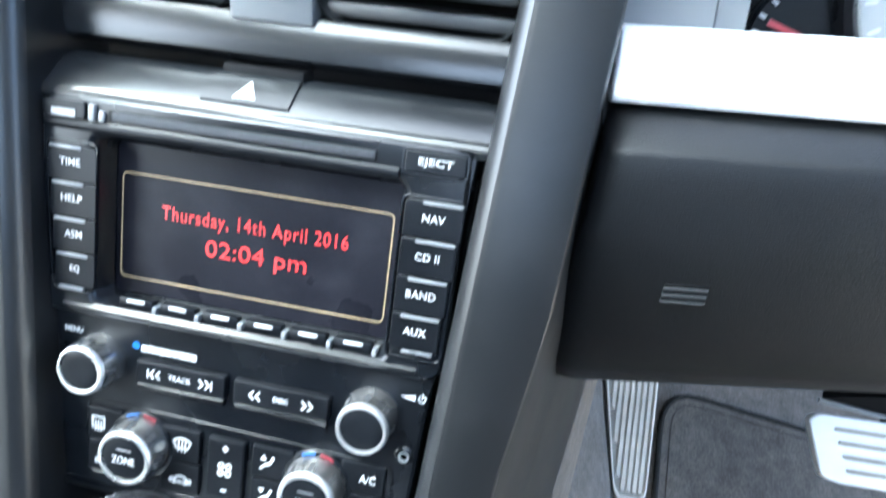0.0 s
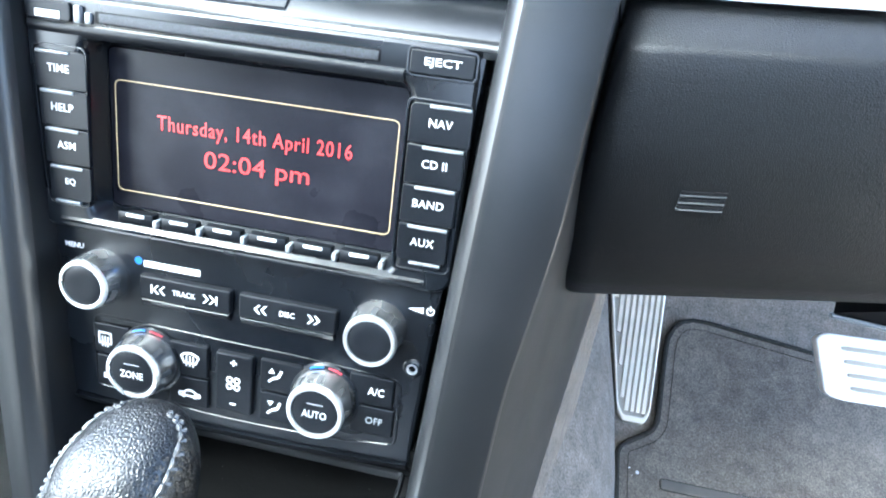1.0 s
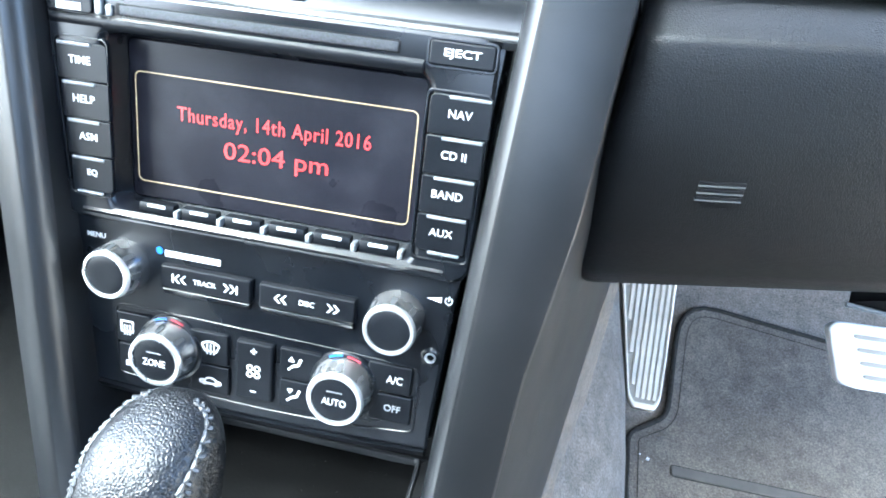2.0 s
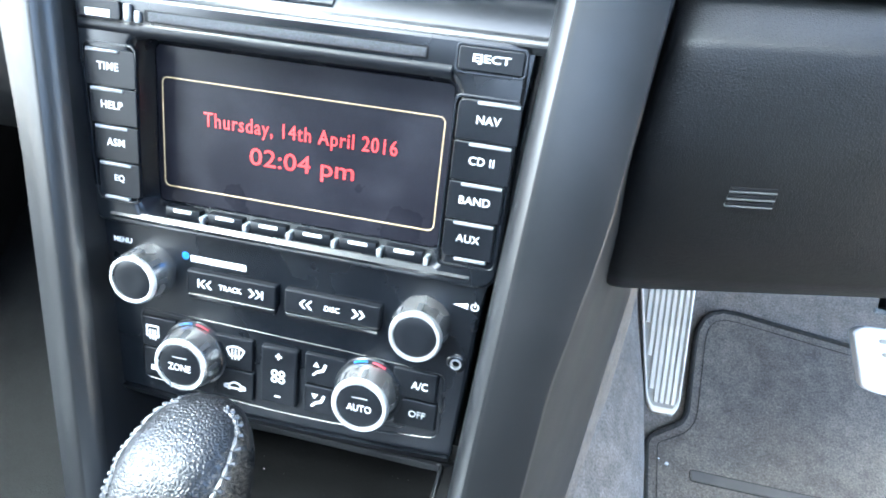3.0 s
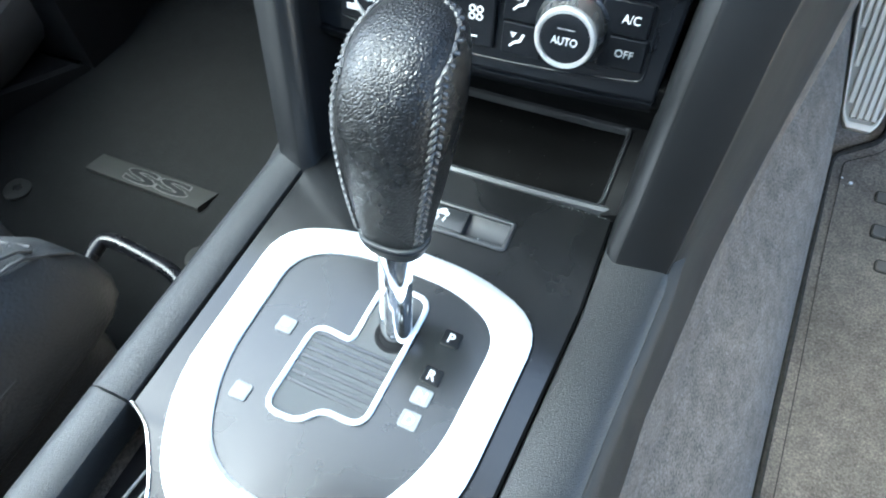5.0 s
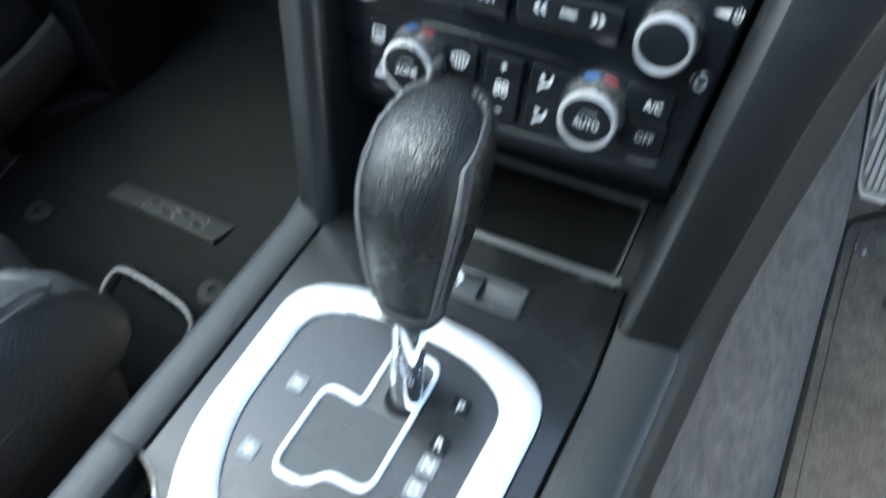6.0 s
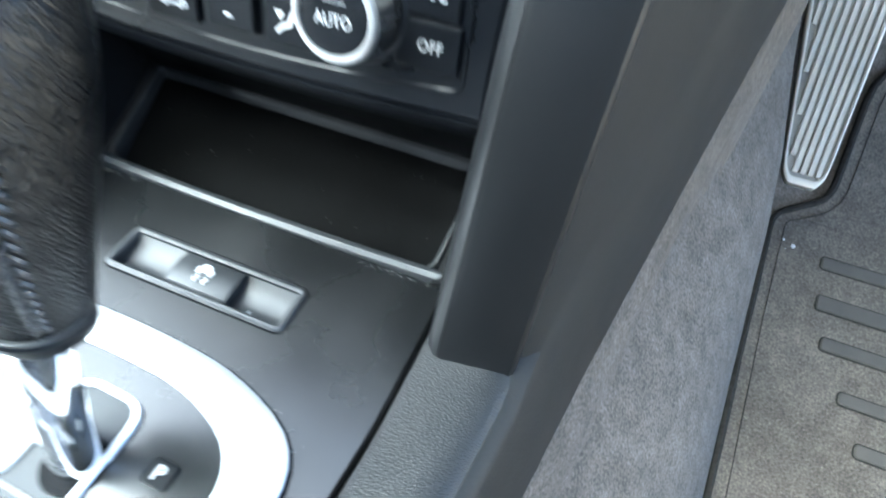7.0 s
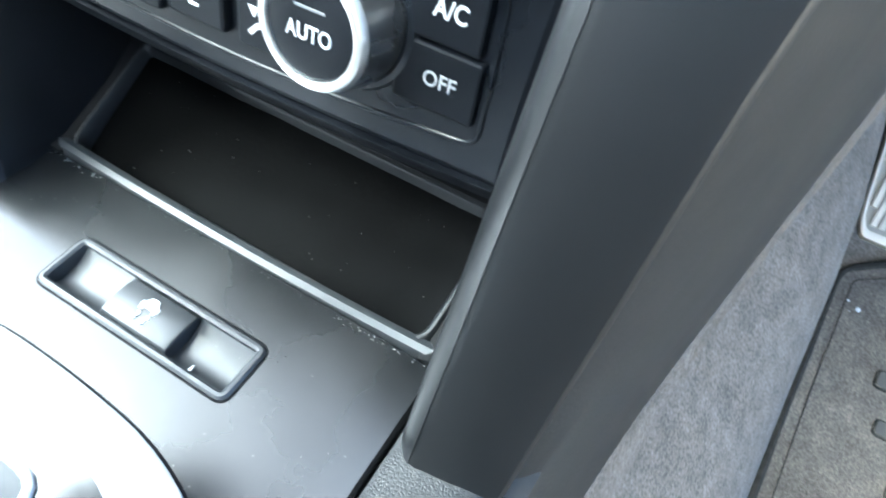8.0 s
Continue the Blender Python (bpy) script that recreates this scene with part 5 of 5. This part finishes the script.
# ---- driver's footwell ----
rest = thing("foot_rest", pose(0.285, 0.30, 0.11), "ribbed bare-metal foot rest with grey rubber between the ribs", "foot rest")
RI4 = rest.matrix_world.inverted()
A, B, C, D = Vector((0.2575, 0.298, 0.1120)), Vector((0.2915, 0.298, 0.1120)), Vector((0.3070, 0.500, 0.2370)), Vector((0.2260, 0.500, 0.2370))
nrm = (B - A).cross(D - A).normalized()


def rest_pt(u, v, h=0.0):
    return RI4 @ (A.lerp(B, u).lerp(D.lerp(C, u), v) + nrm * h)


out = fillet([(0.0, 0.05), (0.14, 0.0), (0.86, 0.0), (1.0, 0.05), (1.0, 1.0), (0.0, 1.0)], [0.05, 0.09, 0.09, 0.05, 0, 0], 4)
inn = [((x - 0.5) * 0.90 + 0.5, y * 0.95 + 0.025) for x, y in out]
bm = bmesh.new()
loft(bm, [[rest_pt(x, y, -0.004) for x, y in out], [rest_pt(x, y, 0.0025) for x, y in out], [rest_pt(x, y, 0.0035) for x, y in [((x - 0.5) * 0.95 + 0.5, y * 0.98 + 0.01) for x, y in out]], [rest_pt(x, y, 0.0030) for x, y in inn], [rest_pt(x, y, 0.0) for x, y in inn]], cap0=False, cap1=False)
part("rim", bm, REST_METAL, rest, "pale metal rim")
part("backing", loft(bmesh.new(), [[rest_pt(x, y, -0.006) for x, y in out], [rest_pt(x, y, 0.0008) for x, y in out]]), REST_RUBBER, rest, "grey rubber between the ribs")


def rest_width(v):
    return 0.0340 + 0.0470 * v


for i in range(9):
    def rib_u(v, off=0.0):
        return 1 - (0.0038 + (0.0062 + 0.0014 * v) * (i + 0.5) + off) / rest_width(v)

    v0 = 0.045
    while rib_u(v0) * rest_width(v0) < 0.0062 and v0 < 0.9:
        v0 += 0.01
    part("rib", loft(bmesh.new(), [[rest_pt(rib_u(v, w), v, h) for w, h in ((0.0023, 0.0005), (0.0019, 0.0030), (-0.0019, 0.0030), (-0.0023, 0.0005))] for v in (v0, (v0 + 0.97) / 2, 0.97)]), REST_METAL, rest, "raised metal rib")

brake = thing("brake_pedal", pose(0.46, 0.235, 0.26), "bright metal brake pedal with slotted grips", "pedal")
BI2 = brake.matrix_world.inverted()
P0, PX, PY = Vector((0.382, 0.240, 0.309)), Vector((0.125, 0.0, 0.006)), Vector((0.007, -0.031, -0.045))
pn = PX.cross(PY).normalized() * -1


def pedal_pt(u, v, h=0.0):
    return BI2 @ (P0 + PX * u + PY * v - pn * -h)


po = fillet([(0.0, 0.10), (0.06, 0.0), (1.0, 0.0), (1.0, 1.0), (0.15, 1.0), (0.06, 0.92)], [0.05, 0.05, 0.08, 0.08, 0.06, 0.05], 4)
sgn = 1 if (pn.z > 0) else -1
part("pad", loft(bmesh.new(), [[pedal_pt(u, v, -0.010 * sgn) for u, v in po], [pedal_pt(u, v, -0.001 * sgn) for u, v in po], [pedal_pt((u - 0.5) * 0.98 + 0.5, (v - 0.5) * 0.96 + 0.5, 0.0) for u, v in po]]), PEDAL, brake, "bright metal pad")
for i in range(4):
    v = 0.20 + 0.2 * i
    po2 = rounded(0.16 + 0.02 * i, v - 0.035, 0.92, v + 0.035, 0.03, 3)
    part("grip", loft(bmesh.new(), [[pedal_pt(u, w, -0.0005 * sgn) for u, w in po2], [pedal_pt(u, w, 0.0012 * sgn) for u, w in po2]]), REST_RUBBER, brake, "grey raised grip strip")
part("arm", loft(bmesh.new(), [[BI2 @ Vector((x, y, z)) for x, y in ((0.455, a), (0.475, a), (0.475, a + 0.014), (0.455, a + 0.014))] for a, z in ((0.245, 0.27), (0.27, 0.33), (0.25, 0.45))]), BLACK, brake, "black pedal arm")


def draped_mat(outline, zf, thick, cuts_y, cuts_x):
    """A mat of this outline, cut along lines so that it can bend over the floor, with a rolled edge."""
    bm = bmesh.new()
    bm.faces.new([bm.verts.new((x, y, 0)) for x, y in outline])
    for y in cuts_y:
        bmesh.ops.bisect_plane(bm, geom=bm.verts[:] + bm.edges[:] + bm.faces[:], plane_co=(0, y, 0), plane_no=(0, 1, 0))
    for x in cuts_x:
        bmesh.ops.bisect_plane(bm, geom=bm.verts[:] + bm.edges[:] + bm.faces[:], plane_co=(x, 0, 0), plane_no=(1, 0, 0))
    ext = bmesh.ops.extrude_face_region(bm, geom=bm.faces[:])
    top = {v for v in ext["geom"] if isinstance(v, bmesh.types.BMVert)}
    for v in bm.verts:
        v.co.z = zf(v.co.x, v.co.y) + (thick if v in top else 0.0005)
    return bm


DM = fillet([(0.270, -0.55), (0.72, -0.55), (0.72, 0.395), (0.313, 0.437), (0.3060, 0.3115), (0.2650, 0.2885), (0.2640, 0.18)], [0.03, 0.03, 0.03, 0.045, 0.012, 0.012, 0.0], 5)
bumps = lambda x, y: floor_z(y) + 0.0012 * noise.noise(Vector((x * 14, y * 14, 3.0)))
mat = thing("floor_mat", Matrix.Identity(4), "worn grey carpet mat with ribbed heel pad beside the pedals", "floor mat", "floor mats")
part("mat_top", draped_mat(DM, bumps, 0.0075, [-0.3, -0.15, -0.1, 0.0, 0.1, 0.15, 0.2, 0.24, 0.27, 0.29, 0.31, 0.36, 0.40], [0.3, 0.34, 0.4, 0.5, 0.6]), MAT, mat, "worn dusty grey pile", angle=20)
edge_pts = [(x, y) for x, y in DM]
loop = []
for i in range(len(edge_pts)):
    a, b = Vector(edge_pts[i]), Vector(edge_pts[(i + 1) % len(edge_pts)])
    n = max(1, int((b - a).length / 0.03))
    for j in range(n):
        q = a.lerp(b, j / n)
        loop.append((q.x, q.y, floor_z(q.y) + 0.0050))
# Dark tube along the mat's edge, drawn in place of its shadow line.
part("edge_shade", tube(loop + [loop[0]], 0.0036, 8), BAR_GAP, mat, "dark edge line with the mat's shadow in its colour")
stitch = [(0.64, 0.392)] + [(x, y) for x, y in inset(DM, 0.011) if y > -0.1 and x < 0.65] + [(0.277, 0.05), (0.279, -0.10)]
stitch = [(x, y, floor_z(y) + 0.0078) for x, y in stitch]
part("stitching", tube(stitch, 0.0005, 5), BAR_GAP, mat, "sunken stitched line along the edge")
HEEL = [(0.3092, 0.2590, 0.2455), (0.3112, 0.2228, 0.2077), (0.3198, 0.1872, 0.1742), (0.3390, 0.1475, 0.1355), (0.3555, 0.1125, 0.1000)] + [(0.370 + 0.012 * i, 0.0750 - 0.037 * i, 0.0620 - 0.037 * i) for i in range(4)]
for x0, y1, y0 in HEEL:
    po = rounded(x0, y0, 0.62, y1, 0.004, 3)
    zf = lambda x, y: floor_z(y) + 0.0072
    part("bar_gap", loft(bmesh.new(), [[(x, y, zf(x, y) - 0.001) for x, y in po], [(x, y, zf(x, y) + 0.0010) for x, y in po]]), BAR_GAP, mat, "dark gap round a rubber bar")
    part("heel_bar", loft(bmesh.new(), [[(x, y, zf(x, y)) for x, y in inset(po, 0.0012)], [(x, y, zf(x, y) + 0.0016) for x, y in inset(po, 0.0014)], [(x, y, zf(x, y) + 0.0022) for x, y in inset(po, 0.0022)]]), MAT_RUBBER, mat, "smooth grey rubber bar of the heel pad")
for x, y, r in ((0.2860, 0.2600, 0.0022), (0.2775, 0.2640, 0.0013), (0.2805, 0.2560, 0.0008)):
    part("fleck", lathe([(r, floor_z(y) + 0.0070), (r * 0.8, floor_z(y) + 0.0070 + r * 0.6), (r * 0.2, floor_z(y) + 0.0070 + r * 0.8)], (x, y), 7), WHITE_PRINT, mat, "pale crumb on the pile")

# ---- passenger side ----
PMAT = fillet([(-0.700, -0.45), (-0.266, -0.45), (-0.268, 0.28), (-0.31, 0.42), (-0.622, 0.42), (-0.602, 0.26), (-0.616, 0.165), (-0.668, 0.088), (-0.700, 0.040)], [0.03, 0.03, 0.03, 0.04, 0.04, 0.02, 0.02, 0.02, 0.02], 5)
pmat = thing("floor_mat", Matrix.Identity(4), "passenger carpet mat with a woven badge, coloured dark with footwell shade", "floor mat", "floor mats")
part("mat_top", draped_mat(PMAT, bumps, 0.0075, [-0.3, -0.15, 0.0, 0.15, 0.27, 0.29, 0.31, 0.36], [-0.6, -0.5, -0.4, -0.3]), MAT_SHADED, pmat, "pile darkened with the footwell's shade", angle=20)
zb = floor_z(0.03) + 0.0115
badge = part("badge", plate([(-0.5360, 0.0175), (-0.3670, 0.0145), (-0.3570, 0.0425), (-0.5300, 0.0440)], zb - 0.007, zb + 0.0008, 0.0004), BADGE_GREY, pmat, "dark grey woven badge")
lettering("SS", -0.4350, 0.0300, zb + 0.0010, PALE_THREAD, badge, width=0.096, height=0.0215, bold=0.05, label="pale letter outline")
lettering("SS", -0.4350, 0.0300, zb + 0.0013, BLACK, badge, width=0.092, height=0.0195, bold=0.02)
for x, y in ((-0.612, -0.031), (-0.335, -0.033)):
    zb = floor_z(y) + 0.0085
    k = part("eyelet", lathe([(0.0182, zb - 0.002), (0.0178, zb + 0.0012), (0.0150, zb + 0.0022), (0.0058, zb + 0.0020), (0.0046, zb - 0.0005)], (x, y), 24), BADGE_GREY, pmat, "round grey fixing eyelet")
    part("hole", lathe([(0.0042, zb), (0.0040, zb + 0.0008)], (x, y), 12), BLACK, k)

seat = thing("passenger_seat", pose(-0.5, -0.45, 0.07), "dark leather passenger seat with a perforated grey bolster", "car seat")
SI = seat.matrix_world.inverted()


def seat_part(name, bm, m, label):
    bm.transform(SI)
    return part(name, bm, m, seat, label, angle=60)


def cushion(x0, x1, y0, y1, z0, z1, r, n=8):
    """A padded block with well rounded edges."""
    bm = box(x0, y0, z0, x1, y1, z1, r, segs=n)
    return bm


seat_part("seat_base", cushion(-0.66, -0.225, -0.95, -0.182, 0.10, 0.216, 0.045), SEAT_LEATHER, "black leather cushion base")
bol = bmesh.new()
BOLS = ((-0.95, 0.056, 0.300), (-0.60, 0.056, 0.303), (-0.41, 0.055, 0.300), (-0.29, 0.053, 0.292), (-0.220, 0.049, 0.280), (-0.184, 0.043, 0.261), (-0.166, 0.033, 0.238), (-0.157, 0.018, 0.214), (-0.154, 0.004, 0.202))


def bolster_ring(y, w, h, angles, grow=0.0):
    cx, w, h = -0.264, w + grow, h + grow
    return [(cx + w * math.cos(radians(a)) * (1.5 if math.cos(radians(a)) < 0 else 1.0), y, 0.198 + (h - 0.198) * math.sin(radians(a)) if math.sin(radians(a)) > 0 else 0.198 + 0.02 * math.sin(radians(a))) for a in angles]


def bolster_seam(track, r=0.0013):
    """A seam laid over the bolster along stations (ring, angle)."""
    pts = []
    for i, a in track:
        j = min(int(i), len(BOLS) - 2)
        f = i - j
        y, w, h = [BOLS[j][k] + (BOLS[j + 1][k] - BOLS[j][k]) * f for k in range(3)]
        pts.append(bolster_ring(y, w, h, [a], 0.0004)[0])
    return tube(smooth_path(pts, 4), r, 6)


seat_part("bolster", loft(bol, [bolster_ring(y, w, h, range(0, 360, 15)) for y, w, h in BOLS]), SUEDE, "grey perforated side bolster")
seat_part("bolster_side", loft(bmesh.new(), [bolster_ring(y, w, h, (-40, -20, 0, 14, 28, 42, 54, 64), 0.0012) + bolster_ring(y, w, h, (30, -30), -0.006) for y, w, h in BOLS]), SEAT_LEATHER, "black leather side of the bolster")
for track in ([(0, 66), (2, 66), (4, 65), (5, 64), (6, 62)], [(0, 74), (2, 74), (4, 73), (5, 72)], [(3.6, 150), (4.3, 128), (4.8, 104), (5.2, 80)]):
    seat_part("seam", bolster_seam(track), THREAD, "stitched seam")
seat_part("centre_pad", cushion(-0.64, -0.308, -0.95, -0.155, 0.15, 0.264, 0.045), SUEDE, "grey perforated centre pad")
seat_part("piping", tube(smooth_path([(-0.218, -0.95, 0.236), (-0.216, -0.50, 0.238), (-0.216, -0.28, 0.232), (-0.231, -0.200, 0.222), (-0.262, -0.172, 0.216), (-0.32, -0.170, 0.220)], 5), 0.0022, 8), THREAD, "stitched seam")
# Unseen backrest, tall enough to keep light off the passenger footwell.
seat_part("backrest", cushion(-0.66, -0.190, -1.08, -0.93, 0.20, 0.98, 0.05), SEAT_LEATHER, "unseen black leather backrest, raised to shade the footwell")
seat_part("mount", box(-0.60, -0.90, -0.034, -0.25, -0.26, 0.11, 0.01), BLACK, "black seat rail and mount")
slide = thing("seat_slide_bar", pose(-0.30, -0.12, 0.10), "bent dark metal slide bar under the passenger seat", "seat bar")
SB = slide.matrix_world.inverted()
part("handle", tube([SB @ Vector(p) for p in smooth_path([(-0.352, -0.200, 0.085), (-0.356, -0.135, 0.096), (-0.364, -0.108, 0.100), (-0.356, -0.092, 0.102), (-0.293, -0.097, 0.101), (-0.266, -0.105, 0.100), (-0.254, -0.118, 0.099), (-0.248, -0.150, 0.096), (-0.250, -0.26, 0.085)], 5)], 0.0072, 12), BLACK_GLOSS, slide, "round black steel handle")


# ---- dust and crumbs that lie in the seams of the console ----
rng = random.Random(7)
specks = bmesh.new()


def speck(x, y, z, r):
    """One irregular crumb."""
    a0 = rng.uniform(0, 6.28)
    ring = [(x + r * rng.uniform(0.6, 1.2) * math.cos(a0 + k * 1.257), y + r * rng.uniform(0.6, 1.2) * math.sin(a0 + k * 1.257), z - 0.0001) for k in range(5)]
    tip = [(px * 0.35 + x * 0.65, py * 0.35 + y * 0.65, z + r * rng.uniform(0.5, 0.9)) for px, py, pz in ring]
    loft(specks, [ring, tip])


for i in range(130):
    x = rng.uniform(-0.085, 0.085)
    speck(x, -0.0632 + rng.gauss(0, 0.0007), 0.3056, rng.uniform(0.00014, 0.00042))
for i in range(150):
    a, b = (rng.randrange(len(RO)), rng.uniform(-0.0022, -0.0006))
    q = inset(RO, b)[a]
    p = GEAR @ Vector((q[0], q[1], 0.0))
    speck(p.x + rng.gauss(0, 0.0006), p.y + rng.gauss(0, 0.0006), 0.3058, rng.uniform(0.00014, 0.00040))
for i in range(34):
    x, y = rng.choice([(rng.uniform(-0.039, 0.041), -0.1058), (rng.uniform(-0.039, 0.041), -0.0834), (-0.0398, rng.uniform(-0.104, -0.085)), (0.0418, rng.uniform(-0.104, -0.085))])
    speck(x, y, 0.3057, rng.uniform(0.00013, 0.00028))
for i in range(36):
    y = rng.uniform(-0.052, -0.014)
    speck(rng.uniform(-0.076, 0.076), y, 0.2987 + 0.44 * (y + 0.0562), rng.uniform(0.00010, 0.00030))
for i in range(40):
    speck(rng.uniform(-0.08, 0.08), rng.uniform(-0.118, -0.068), 0.3057, rng.uniform(0.00010, 0.00022))
tagged(mesh_object("dust", specks, DUST, smooth=False), "pale dust specks lying along the console seams", "dust", "", "stuff")
